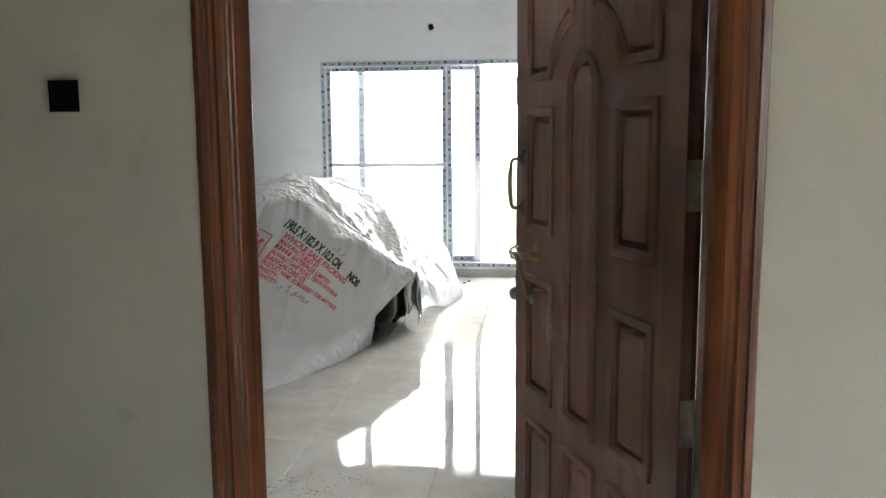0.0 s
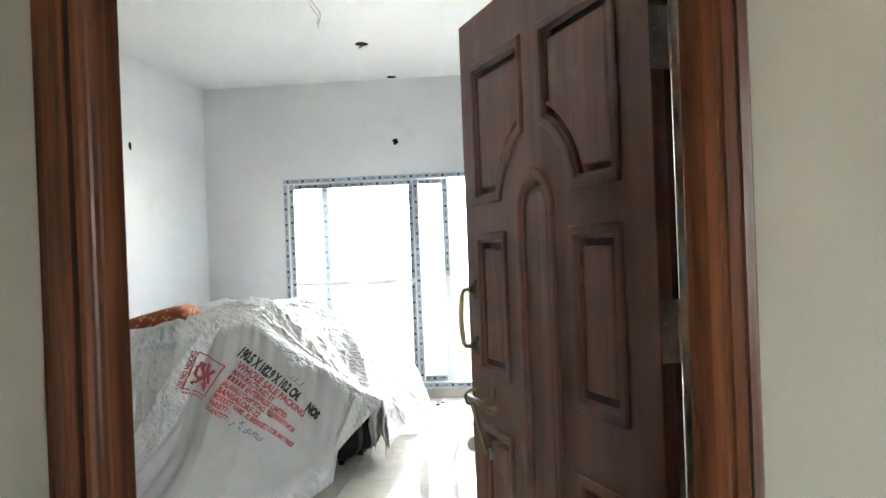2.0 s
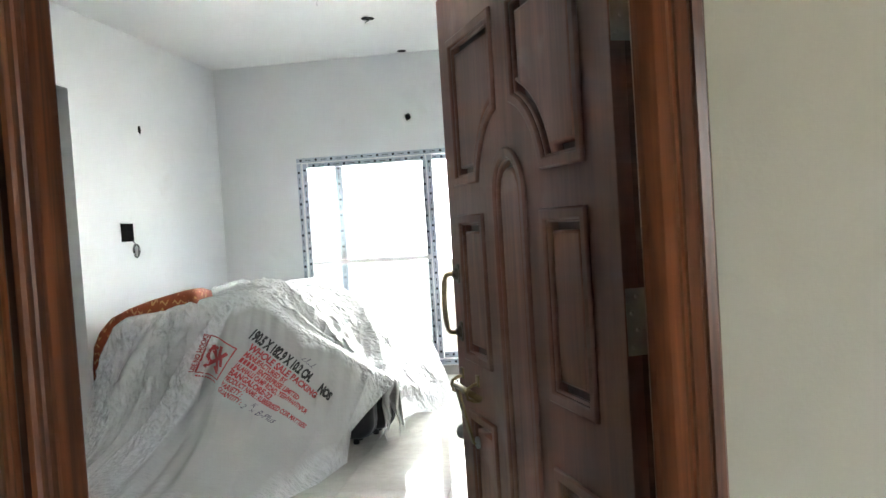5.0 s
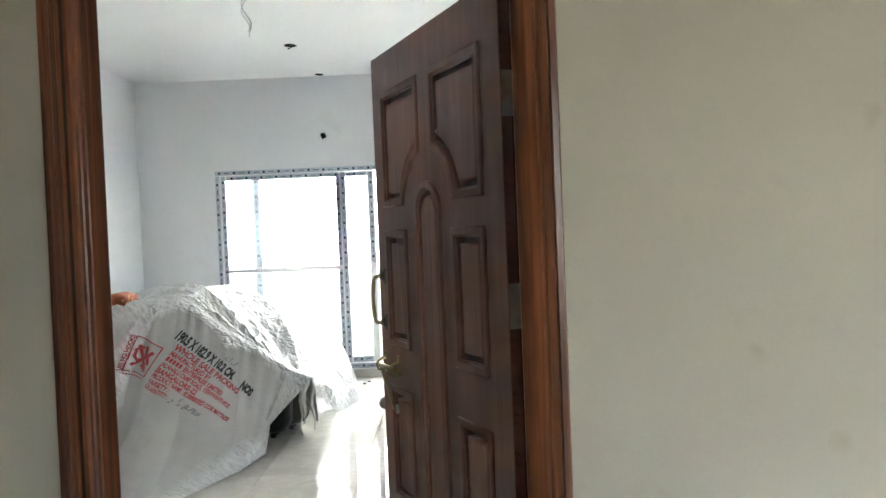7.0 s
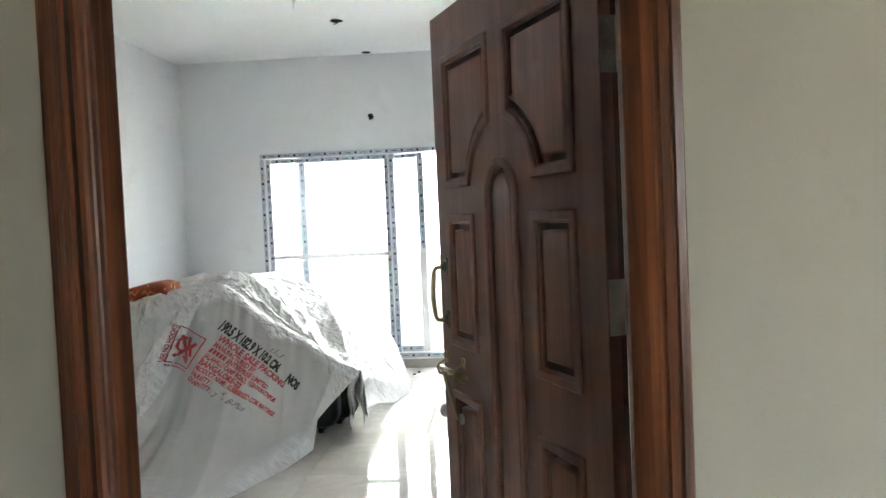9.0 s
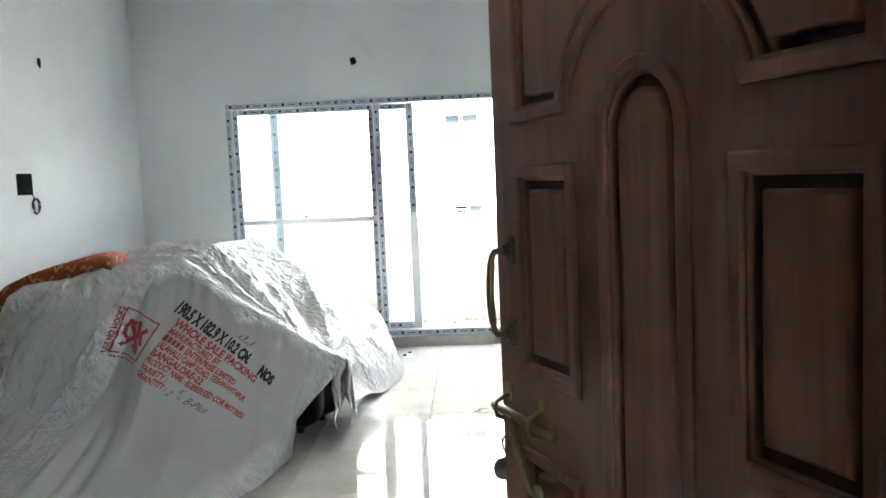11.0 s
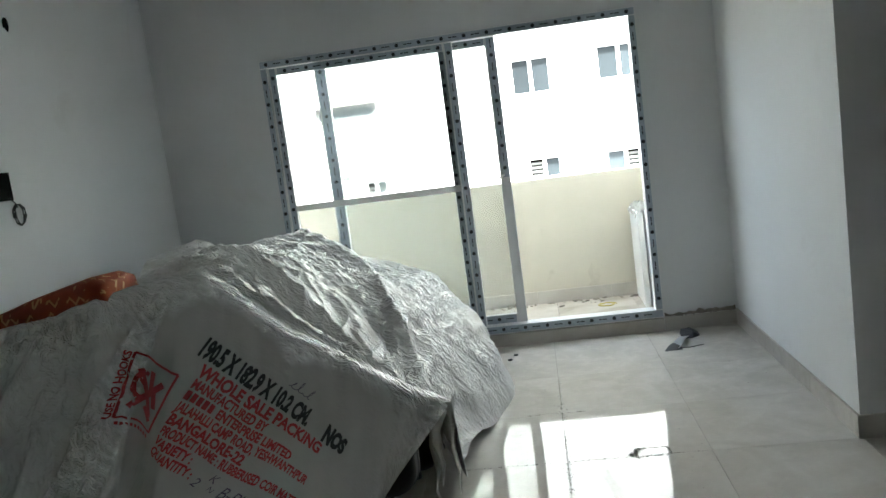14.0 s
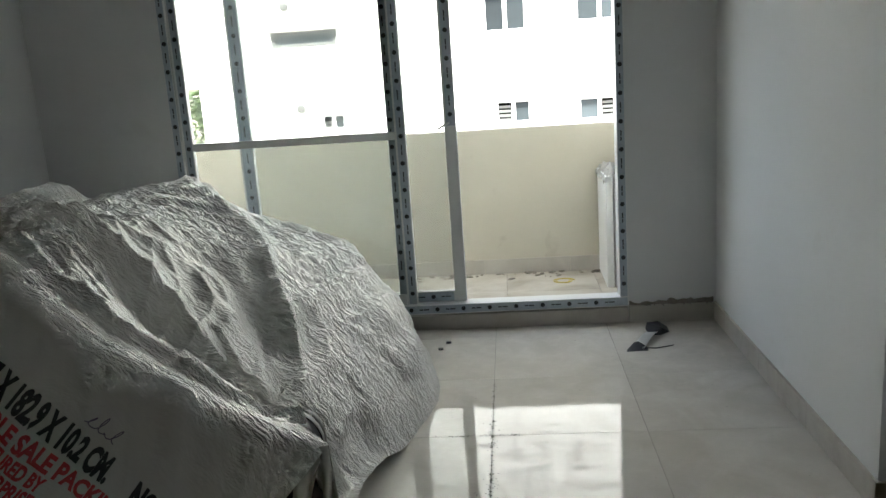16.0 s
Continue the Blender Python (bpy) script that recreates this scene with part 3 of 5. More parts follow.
def inset(loop, d):
    """The outline moved inwards by d."""
    k = len(loop)
    area = sum(loop[i][0] * loop[(i + 1) % k][1] - loop[(i + 1) % k][0] * loop[i][1] for i in range(k))
    s = 1 if area > 0 else -1
    res = []
    for i in range(k):
        p, q, r = Vector(loop[i - 1]), Vector(loop[i]), Vector(loop[(i + 1) % k])
        a, b = (q - p).normalized(), (r - q).normalized()
        na, nb = Vector((-a.y, a.x)) * s, Vector((-b.y, b.x)) * s
        m = (na + nb)
        m = m / max(0.35, m.length_squared / 2) if m.length > 1e-6 else na
        res.append(tuple(q + m * d))
    return res


PANELS = [shoulder(1), shoulder(-1), arch(0.517, 1.472, 0.088, 0.556)]
for cx in (0.235, 0.797):
    for z0, z1 in ((1.072, 1.421), (0.560, 0.910), (0.10, 0.45)):
        PANELS.append(rect(cx - 0.089, cx + 0.089, z0, z1))
PANELS.append(rect(0.517 - 0.086, 0.517 + 0.086, 0.10, 0.45))
to_front = Matrix(((1, 0, 0, 0), (0, -1, 0, 0), (0, 0, 1, 0), (0, 0, 0, 1)))


def plate(outline, holes, depth, bevel, y_front):
    """A plate whose corridor side lies at y_front."""
    bm = flat_shape(outline, holes, max(0.0005, depth - 2 * bevel), bevel)
    bm.transform(Matrix.Translation((0, y_front - depth / 2, 0)))
    return bm


# the core shows only in the grooves, whose shade its colour carries
leaf_part("door_core", boxes(((LEAF_X + 0.003, -LEAF_T + 0.002, 0.003), (LEAF_W - 0.003, -0.0285, LEAF_H - 0.003))), M_SHADEDWOOD)
# thin strip coloured with the shade of the gap beside the jamb
leaf_part("hinge_edge", boxes(((LEAF_X - 0.0012, -LEAF_T - 0.001, 0.001), (LEAF_X + 0.001, -0.0015, LEAF_H - 0.001))), M_SHADEDWOOD, "edge of the door with the gap's shade in its colour")
leaf_part("stiles_and_rails", plate(rect(LEAF_X, LEAF_W, 0, LEAF_H), PANELS, 0.028, 0.0012, 0.0), M_LEAFWOOD)
for loop in PANELS:
    leaf_part("panel_moulding", plate(inset(loop, -0.011), [inset(loop, 0.004)], 0.011, 0.0042, 0.0085), M_LEAFWOOD)
    leaf_part("panel_moulding", plate(inset(loop, 0.001), [inset(loop, 0.010)], 0.010, 0.003, 0.0005), M_LEAFWOOD)
    leaf_part("panel_field", plate(inset(loop, 0.034), [], 0.0275, 0.006, -0.001), M_FIELDWOOD)
leaf_part("back_face", boxes(((LEAF_X, -LEAF_T - 0.003, 0.0), (LEAF_W, -LEAF_T + 0.001, LEAF_H))), M_LEAFWOOD)

# bow handle on two roses
bow = [(0.0, 1.128), (0.018, 1.127), (0.031, 1.129), (0.037, 1.137), (0.039, 1.150)] + [(0.039 + 0.004 * math.sin(math.pi * i / 8), 1.150 + 0.110 * i / 8) for i in range(1, 8)]
bow += [(0.039, 1.260), (0.037, 1.273), (0.031, 1.281), (0.018, 1.283), (0.0, 1.282)]
handle = leaf_part("pull_handle", tube(bmesh.new(), [(0.928, 0.004 + y, z) for y, z in bow], [0.0062] * 4 + [0.0072] * (len(bow) - 8) + [0.0062] * 4, 12), M_BRASS, "tarnished brass bow handle", True)
for z in (1.128, 1.282):
    rose = lathe(bmesh.new(), [(0.027, 0), (0.027, 0.005), (0.024, 0.0075), (0.017, 0.008), (0.0155, 0.012), (0.010, 0.014), (0.009, 0.021)], (0.928, 0, z), (0, 1, 0), 24)
    leaf_part("rose", rose, M_BRONZE, "dark bronze rose", False, handle)

# sliding bolt with its hanging hasp
bolt = leaf_part("sliding_bolt", tube(bmesh.new(), [(0.982, 0.022, 0.982), (0.752, 0.022, 0.982)], 0.0085, 14), M_BRASS, "tarnished brass sliding bolt", True)
for x in (0.955, 0.822):
    bm = tube(bmesh.new(), [(x, 0.0, 1.005), (x, 0.014, 1.003), (x, 0.030, 0.995), (x, 0.034, 0.982), (x, 0.030, 0.969), (x, 0.014, 0.961), (x, 0.0, 0.959)], 0.0045, 8)
    box(bm, (x - 0.012, 0.0, 0.997), (x + 0.012, 0.004, 1.027), 0.001)
    leaf_part("staple", bm, M_BRASS, "", True, bolt)
bm = bmesh.new()
prev = None
for i in range(13):
    k = i / 12
    x, z, w = 0.902 - 0.035 * k - 0.02 * k * k, 0.982 - 0.135 * k, 0.015 - 0.004 * k
    y = 0.030 - 0.018 * k
    ring = [bm.verts.new((x - w, y, z)), bm.verts.new((x + w, y, z)), bm.verts.new((x + w, y + 0.006, z)), bm.verts.new((x - w, y + 0.006, z))]
    if prev:
        for j in range(4):
            bm.faces.new((prev[j], prev[(j + 1) % 4], ring[(j + 1) % 4], ring[j]))
    else:
        bm.faces.new(ring)
    prev = ring
bm.faces.new(prev[::-1])
leaf_part("hasp", bm, M_BRASS, "tarnished brass hasp", False, bolt)
bm = lathe(bmesh.new(), [(0.016, 0), (0.016, 0.005), (0.010, 0.008)], (0.850, 0, 0.847), (0, 1, 0), 16)
leaf_part("hasp_plate", bm, M_STEEL, "", True, bolt)

# latch on the edge of the door, with its key ring
latch = leaf_part("door_latch", boxes(((LEAF_W, -0.030, 0.80), (LEAF_W + 0.004, -0.006, 0.91))), M_STEEL, "steel latch plate with a round knob")
leaf_part("latch_knob", lathe(bmesh.new(), [(0.008, 0), (0.008, 0.022), (0.021, 0.026), (0.023, 0.036), (0.019, 0.044), (0.006, 0.046)], (LEAF_W + 0.002, -0.018, 0.835), (1, 0.15, 0), 20), M_STEEL, "", True, latch)
leaf_part("key_ring", tube(bmesh.new(), [(LEAF_W + 0.024 + 0.022 * math.cos(2 * math.pi * i / 20), -0.016, 0.885 + 0.017 * math.sin(2 * math.pi * i / 20)) for i in range(21)], 0.0028, 6), M_STEEL, "", True, latch)
leaf_part("strike_lip", boxes(((LEAF_W, -0.028, 0.70), (LEAF_W + 0.003, -0.004, 0.745))), M_STEEL, "", False, latch)

# hinges on the edge of the leaf
for z in (1.690, 1.190, 0.670):
    h = leaf_part("hinge", tube(bmesh.new(), [(LEAF_X - 0.006, -LEAF_T - 0.004, z), (LEAF_X - 0.006, -LEAF_T - 0.004, z + 0.108)], 0.006, 10), M_STEEL, "dull steel butt hinge", True)
    bm = bmesh.new()
    box(bm, (LEAF_X - 0.0022, -LEAF_T, z), (LEAF_X, -0.003, z + 0.108))
    for k in range(4):
        lathe(bm, [(0.0042, 0), (0.0042, 0.001), (0.002, 0.0016)], (LEAF_X - 0.0022, -0.012 - 0.010 * (k % 2), z + 0.014 + 0.027 * k), (-1, 0, 0), 8)
    leaf_part("hinge_plate", bm, M_STEEL, "", False, h)


# ---------------------------------------------------------------- balcony sliding door
def film_marks(bm, along, x0, x1, z0, z1, y, phase=0.0, step=0.074):
    """Round marks and short bars printed in a row on the film of a frame member."""
    length = (x1 - x0) if along == "x" else (z1 - z0)
    k = int(length / step)
    for i in range(k):
        s = step * (i + 0.5 + phase)
        if s > length - 0.02:
            continue
        cx, cz = (x0 + s, (z0 + z1) / 2) if along == "x" else ((x0 + x1) / 2, z0 + s)
        if i % 2 == 0:
            vs = [bm.verts.new((cx + 0.0125 * math.cos(a), y, cz + 0.0125 * math.sin(a))) for a in [2 * math.pi * j / 12 for j in range(12)]]
            bm.faces.new(vs)
        else:
            for off, ln in ((-0.017, 0.020), (0.012, 0.030)):
                hw, hh = (ln / 2, 0.0034) if along == "x" else (0.0034, ln / 2)
                ox, oz = (off, 0) if along == "x" else (0, off)
                bm.faces.new([bm.verts.new((cx + ox + sx * hw, y, cz + oz + sz * hh)) for sx, sz in ((-1, -1), (1, -1), (1, 1), (-1, 1))])
    return bm


def member(parent, name, lo, hi, filmed=True, phase=0.0, rows=1):
    """A profile of the sliding door: white plastic, with printed film on its room side."""
    bar = part(name, box(bmesh.new(), lo, hi, 0.003), M_PVC, parent)
    if filmed:
        along = "x" if hi[0] - lo[0] > hi[2] - lo[2] else "z"
        w = min(hi[0] - lo[0], hi[2] - lo[2])
        y = lo[1] - 0.0008
        part("film", boxes(((lo[0] + 0.004, y, lo[2] + 0.004), (hi[0] - 0.004, lo[1] + 0.001, hi[2] - 0.004))), M_FILM, bar, "pale blue printed protective film")
        bm = bmesh.new()
        for r in range(rows):
            f0, f1 = r / rows, (r + 1) / rows
            if along == "x":
                film_marks(bm, along, lo[0] + 0.01, hi[0] - 0.01, lo[2] + w * f0, lo[2] + w * f1, y - 0.0008, phase + 0.5 * r)
            else:
                film_marks(bm, along, lo[0] + w * f0, lo[0] + w * f1, lo[2] + 0.01, hi[2] - 0.01, y - 0.0008, phase + 0.5 * r)
        part("film_print", bm, M_INK, bar)
    return bar


win = thing("window_1", "white sliding balcony door frame in printed blue film, one leaf open", "sliding door", kind="structure")
member(win, "window_frame", (WX0, -0.014, WZ1 - 0.05), (WX1, 0.09, WZ1), rows=1)
member(win, "window_frame", (WX0, -0.014, WZ0), (WX1, 0.09, WZ0 + 0.052), rows=1, phase=0.3)
member(win, "window_frame", (WX0, -0.014, WZ0 + 0.052), (WX0 + 0.045, 0.09, WZ1 - 0.05), rows=1)
member(win, "window_frame", (WX1 - 0.045, -0.014, WZ0 + 0.052), (WX1, 0.09, WZ1 - 0.05), rows=1, phase=0.4)


def sash(x0, x1, y0, y1, names, film_sides, rail=True, left=0.055, right=0.058):
    s = part(names, boxes(((x0 + 0.05, y0 + 0.012, WZ0 + 0.11), (x1 - 0.05, y0 + 0.017, WZ1 - 0.10))), M_GLASS, win, "clear glass sash leaf")
    s.visible_shadow = False
    z0, z1 = WZ0 + 0.054, WZ1 - 0.052
    for nm, lo, hi, f in (("stile", (x0, y0, z0), (x0 + left, y1, z1), film_sides[0]), ("stile", (x1 - right, y0, z0), (x1, y1, z1), film_sides[1]),
                          ("top_rail", (x0 + left, y0, z1 - 0.05), (x1 - right, y1, z1), film_sides[2]), ("bottom_rail", (x0 + left, y0, z0), (x1 - right, y1, z0 + 0.06), film_sides[3])):
        bar = part(nm, box(bmesh.new(), lo, hi, 0.003), M_PVC, s)
        if f:
            along = "x" if hi[0] - lo[0] > hi[2] - lo[2] else "z"
            y = lo[1] - 0.001
            zt = hi[2] - 0.004 if f == 1 else hi[2]
            zb = lo[2] + 0.004 if f == 1 else lo[2] + (hi[2] - lo[2]) * 0.52
            # printed film of the sash, with its marks, as one skin
            part("film", boxes(((lo[0] + 0.012, y, zb), (hi[0] - 0.006, lo[1] + 0.001, zt))), M_FILM, s, "pale blue printed protective film")
            bm = film_marks(bmesh.new(), along, lo[0] + 0.012, hi[0] - 0.006, zb + 0.01, zt - 0.01, y - 0.001, 0.2)
            part("film_print", bm, M_INK, s)
    if rail:
        part("middle_rail", box(bmesh.new(), (x0 + 0.05, y0 + 0.002, 1.085), (x1 - 0.05, y1 - 0.004, 1.128), 0.003), M_PVC, s)
    return s


fixed = sash(WX0 + 0.045, 2.052, 0.004, 0.040, "fixed_leaf", (1, 1, 1, 0), right=0.060)
# the glazing bead beside the meeting stile stands back and keeps its own film
part("glazing_bead", box(bmesh.new(), (1.952, 0.016, WZ0 + 0.114), (1.992, 0.036, WZ1 - 0.102), 0.003), M_FILM, fixed, "pale blue printed protective film")
part("film_print", film_marks(bmesh.new(), "z", 1.954, 1.990, WZ0 + 0.13, WZ1 - 0.12, 0.0152, 0.6), M_INK, fixed)
slid = sash(1.108, 2.328, 0.046, 0.084, "sliding_leaf", (1, 2, 1, 1), rail=False, left=0.078, right=0.066)
part("lock_lever", tube(bmesh.new(), [(2.286, 0.046, 1.155), (2.286, 0.02, 1.155), (2.25, 0.012, 1.140), (2.225, 0.012, 1.125)], 0.006, 8), M_PVC, slid, "white plastic lock lever", True)

# ---------------------------------------------------------------- balcony
PY = 1.22
solid("balcony_slab", boxes(((-1.2, 0.2, -0.2), (4.6, PY + 0.12, -0.005))), M_GROUT, "balcony slab under dusty tiles", "floor", kind="structure")
solid("balcony_parapet", boxes(((-1.2, PY, -0.2), (4.6, PY + 0.12, 1.02))), M_PARAPET, "cream painted balcony parapet", "wall", kind="structure")
# unseen slab, added to keep sky light off the parapet and balcony floor
solid("balcony_shade_slab", boxes(((-1.3, 0.2, CEIL), (4.6, PY + 0.12, CEIL + 0.15))), M_CEIL, "unseen white painted slab added over the balcony to shade it", "ceiling", kind="structure")
skirting("baseboard_balcony", [((-1.2 + 0.6 * i, PY - 0.012, 0.0), (-1.2 + 0.6 * (i + 1) - 0.003, PY, 0.105)) for i in range(9)], "dusty tile skirting along the parapet")
solid("balcony_end_wall", boxes(((3.40, 0.2, 0), (3.5, PY, 1.02)), ((-1.3, 0.2, -0.2), (-1.2, PY + 0.12, 3.0))), M_PARAPET, "cream painted balcony end wall", "wall", kind="structure")
# boards with a crumpled sheet on top
boards = thing("stacked_boards", "white boards standing on the balcony, under a crumpled plastic sheet", "boards", Matrix.Translation((0, 0, 0)))
for i in range(3):
    part("board", box(bmesh.new(), (3.20 + 0.055 * i, 0.72 + 0.02 * i, 0.0), (3.245 + 0.055 * i, PY - 0.015, 0.72 - 0.02 * i), 0.004), M_PVC, boards)
bm = bmesh.new()
grid = [[bm.verts.new((3.185 + 0.19 * i / 12, 0.70 + 0.50 * j / 24, 0.745 + 0.05 * noise.noise(Vector((i * 0.5, j * 0.4, 2))) - 0.05 * (abs(i - 6) / 6) ** 3)) for j in range(25)] for i in range(13)]
for i in range(12):
    for j in range(24):
        bm.faces.new((grid[i][j], grid[i + 1][j], grid[i + 1][j + 1], grid[i][j + 1]))
bmesh.ops.solidify(bm, geom=bm.faces[:], thickness=0.006)
part("crumpled_sheet", bm, M_SHEET, boards, "", True)
# debris on the balcony and the parapet
bm = bmesh.new()
rng = random.Random(5)
for i in range(46):
    x, y, r = rng.uniform(1.9, 3.2), PY - 0.02 - abs(rng.gauss(0, 0.07)), rng.uniform(0.006, 0.02)
    m = Matrix.Translation((x, y, r * 0.25)) @ Matrix.Rotation(rng.uniform(0, 6), 4, "Z") @ Matrix.Diagonal((r * rng.uniform(1, 2.2), r, r * 0.4, 1))
    bmesh.ops.create_icosphere(bm, subdivisions=1, radius=1, matrix=m)
solid("balcony_dirt", bm, M_PLASTER, "crumbs of plaster and dirt along the parapet", "debris", kind="stuff")
bm = tube(bmesh.new(), [(2.93 + 0.075 * math.cos(a * 0.55) * (1 - 0.02 * a), 0.93 + 0.055 * math.sin(a * 0.55), 0.004 + 0.001 * (a % 3)) for a in range(24)], 0.0035, 6)
solid("yellow_strap", bm, material("yellow_strap", (0.55, 0.45, 0.08), 0.5, bump=0), "thin yellow strap curled on the balcony floor", "strap", smooth=True)
bm = bmesh.new()
for i in range(36):
    m = Matrix.Translation((rng.uniform(0.75, 1.55), rng.uniform(PY + 0.01, PY + 0.11), 1.022 + rng.uniform(0, 0.012))) @ Matrix.Rotation(rng.uniform(0, 3), 4, "Z") @ Matrix.Diagonal((rng.uniform(0.02, 0.09), 0.012, 0.008, 1))
    bmesh.ops.create_icosphere(bm, subdivisions=1, radius=1, matrix=m)
solid("dry_twigs", bm, M_PLASTER, "dry twigs and mortar lying on the parapet", "debris", kind="stuff")

# ---------------------------------------------------------------- building opposite
FY = 12.8


def far(x9, z9):
    """From a plane nine metres out to the facade, along the line of sight from the room."""
    k = (FY + 4.43) / (9.0 + 4.43)
    return 2.62 + (x9 - 2.62) * k, 1.42 + (z9 - 1.42) * k


facade = thing("apartment_building", "white painted apartment building with small grey sliding windows", "building", Matrix.Translation((0, 0, 0)))
HOLES = []
EX = far(-2.46, 0)[0]
for kind, xa, za, xb, zb in (("big", 2.27, 2.62, 3.00, 1.95), ("big", 3.72, 2.66, 4.52, 2.02), ("vent", 2.40, 0.925, 3.02, 0.50), ("vent2", 3.73, 0.90, 4.45, 0.48),
                             ("slot", -1.17, 2.21, -0.085, 1.955), ("vent", -0.48, 0.885, -0.03, 0.57), ("big", -2.2, 4.4, -1.5, 3.9), ("big", 2.27, 4.3, 2.95, 3.8), ("vent", -0.4, 4.0, 0.1, 3.7),
                             ("big", 2.27, -0.5, 2.95, -1.0), ("vent", 3.745, -1.1, 4.31, -1.5), ("slot", -1.17, -0.6, -0.085, -0.9), ("big", 5.6, 2.45, 6.3, 1.95), ("vent", 5.6, 0.9, 6.2, 0.5)):
    (x0, z1), (x1, z0) = far(xa, za), far(xb, zb)
    HOLES.append((kind, x0, x1, z0, z1))
bm = flat_shape([(EX, -7), (16, -7), (16, 11.5), (EX, 11.5)], [rect(x0, x1, z0, z1) for _, x0, x1, z0, z1 in HOLES], 0.25, 0.0)
bm.transform(Matrix.Translation((0, FY + 0.125, 0)))
part("wall", bm, M_FACADE, facade)
part("side_wall", boxes(((EX, FY + 0.25, -7), (EX + 0.25, FY + 9, 11.5)), ((15.75, FY + 0.25, -7), (16, FY + 9, 11.5)), ((EX, FY + 8.8, -7), (16, FY + 9, 11.5))), M_FACADE, facade)
part("roof", boxes(((EX, FY + 0.25, 11.3), (16, FY + 9, 11.5)), ((EX - 0.15, FY - 0.15, 11.5), (16.1, FY + 9.1, 11.62))), M_FACADE, facade)
# black sheet in place of the unlit rooms behind the windows
part("room_dark_backing", boxes(((EX + 0.3, FY + 1.6, -7), (15.7, FY + 1.7, 11.2))), M_DARK, facade)
for kind, x0, x1, z0, z1 in HOLES:
    w = part("window", boxes(((x0 - 0.16, FY - 0.14, z1 + 0.03), (x1 + 0.16, FY + 0.02, z1 + 0.085))), M_FACADE, facade)
    part("sill", boxes(((x0 - 0.06, FY - 0.07, z0 - 0.06), (x1 + 0.06, FY + 0.1, z0))), M_FACADE, w)
    fr = []
    f = 0.08
    xm = (x0 + x1) / 2
    for lo, hi in (((x0, z0), (x0 + f, z1)), ((x1 - f, z0), (x1, z1)), ((x0 + f, z0), (x1 - f, z0 + f)), ((x0 + f, z1 - f), (x1 - f, z1))) + ((((xm - 0.04, z0 + f), (xm + 0.04, z1 - f)),) if kind != "slot" else ()):
        fr.append(((lo[0], FY + 0.03, lo[1]), (hi[0], FY + 0.10, hi[1])))
    part("frame", boxes(*fr), M_PVC if kind != "slot" else M_LOUVRE, w)
    for a, b, lou in ((x0 + f, xm - 0.04, kind == "vent"), (xm + 0.04, x1 - f, kind == "vent2")) if kind != "slot" else ((x0 + f, x1 - f, False),):
        if lou:
            n = int((z1 - z0 - 2 * f) / 0.09)
            part("louvre", boxes(*[((a, FY + 0.05, z0 + f + 0.09 * i), (b, FY + 0.09, z0 + f + 0.09 * i + 0.055)) for i in range(n)]), M_LOUVRE, w)
        else:
            part("pane", boxes(((a, FY + 0.06, z0 + f), (b, FY + 0.075, z1 - f))), M_GREYGLASS, w)
for xx, zz in (far(0.75, 2.7), far(-0.78, 0.98), far(-0.9, 2.62)):
    part("vent_outlet", lathe(bmesh.new(), [(0.09, 0), (0.09, 0.05), (0.06, 0.06)], (xx, FY, zz), (0, -1, 0), 14), M_LOUVRE, facade)

# ground, far house and tree beyond the facade's edge
solid("ground", boxes(((-900, 1.6, -7.3), (900, 1500, -7.0)), ((-900, -900, -7.3), (900, 1.6, -7.0))), M_GROUND, "dusty bare ground far below", "ground", kind="structure")
house = thing("far_house", "grey hazy house beyond the apartment building", "building", Matrix.Translation((0, 0, 0)))
part("wall", boxes(((-21, 34, -7), (-10.0, 42, 1.4))), M_PAINTEDGREY, house)
part("roof", boxes(((-21.2, 33.8, 1.4), (-9.9, 42.2, 1.6))), M_FACADE, house)
part("water_tank", boxes(((-13.3, 35, 1.6), (-12.5, 36.2, 2.7))), M_PAINTEDGREY, house)
for i in range(4):
    part("window", boxes(((-12.2 - 2.2 * i, 33.95, -0.6), (-11.1 - 2.2 * i, 34.02, 0.7))), M_GREYGLASS, house)
tree = thing("tree", "dark green leafy tree between the buildings", "tree", Matrix.Translation((-9.5, 27, -7.9)))
bm = tube(bmesh.new(), [(0, 0, 0), (0.1, 0, 3), (0.0, 0.1, 5.5), (0.3, 0, 7.6)], [0.25, 0.2, 0.14, 0.05], 10)
for i in range(7):
    a = i * 0.9
    tube(bm, [(0.05, 0, 4.2 + 0.35 * i), (0.7 * math.cos(a), 0.7 * math.sin(a), 5.2 + 0.35 * i), (1.4 * math.cos(a), 1.4 * math.sin(a), 5.9 + 0.35 * i)], [0.09, 0.06, 0.02], 6)
part("trunk", bm, M_BARK, tree)
verts, faces = [], []
rng = random.Random(11)
for i in range(2600):
    a, rad, hgt = rng.uniform(0, 6.283), rng.random() ** 0.6, rng.uniform(0, 1)
    wdt = (1.9 - 1.1 * abs(hgt - 0.4)) * (0.75 + 0.35 * math.sin(5 * a + 7 * hgt))
    c = Vector((math.cos(a) * rad * wdt, math.sin(a) * rad * wdt, 5.0 + 4.2 * hgt))
    t = Vector((rng.gauss(0, 1), rng.gauss(0, 1), rng.gauss(0, 0.6))).normalized() * 0.11
    s = t.cross(Vector((rng.gauss(0, 1), rng.gauss(0, 1), 1))).normalized() * 0.05
    k = len(verts)
    verts += [c - t, c + s, c + t, c - s]
    faces.append((k, k + 1, k + 2, k + 3))
me = bpy.data.meshes.new("crown")
me.from_pydata([tuple(v) for v in verts], [], faces)
me.materials.append(M_LEAF)
crown = new("crown", me)
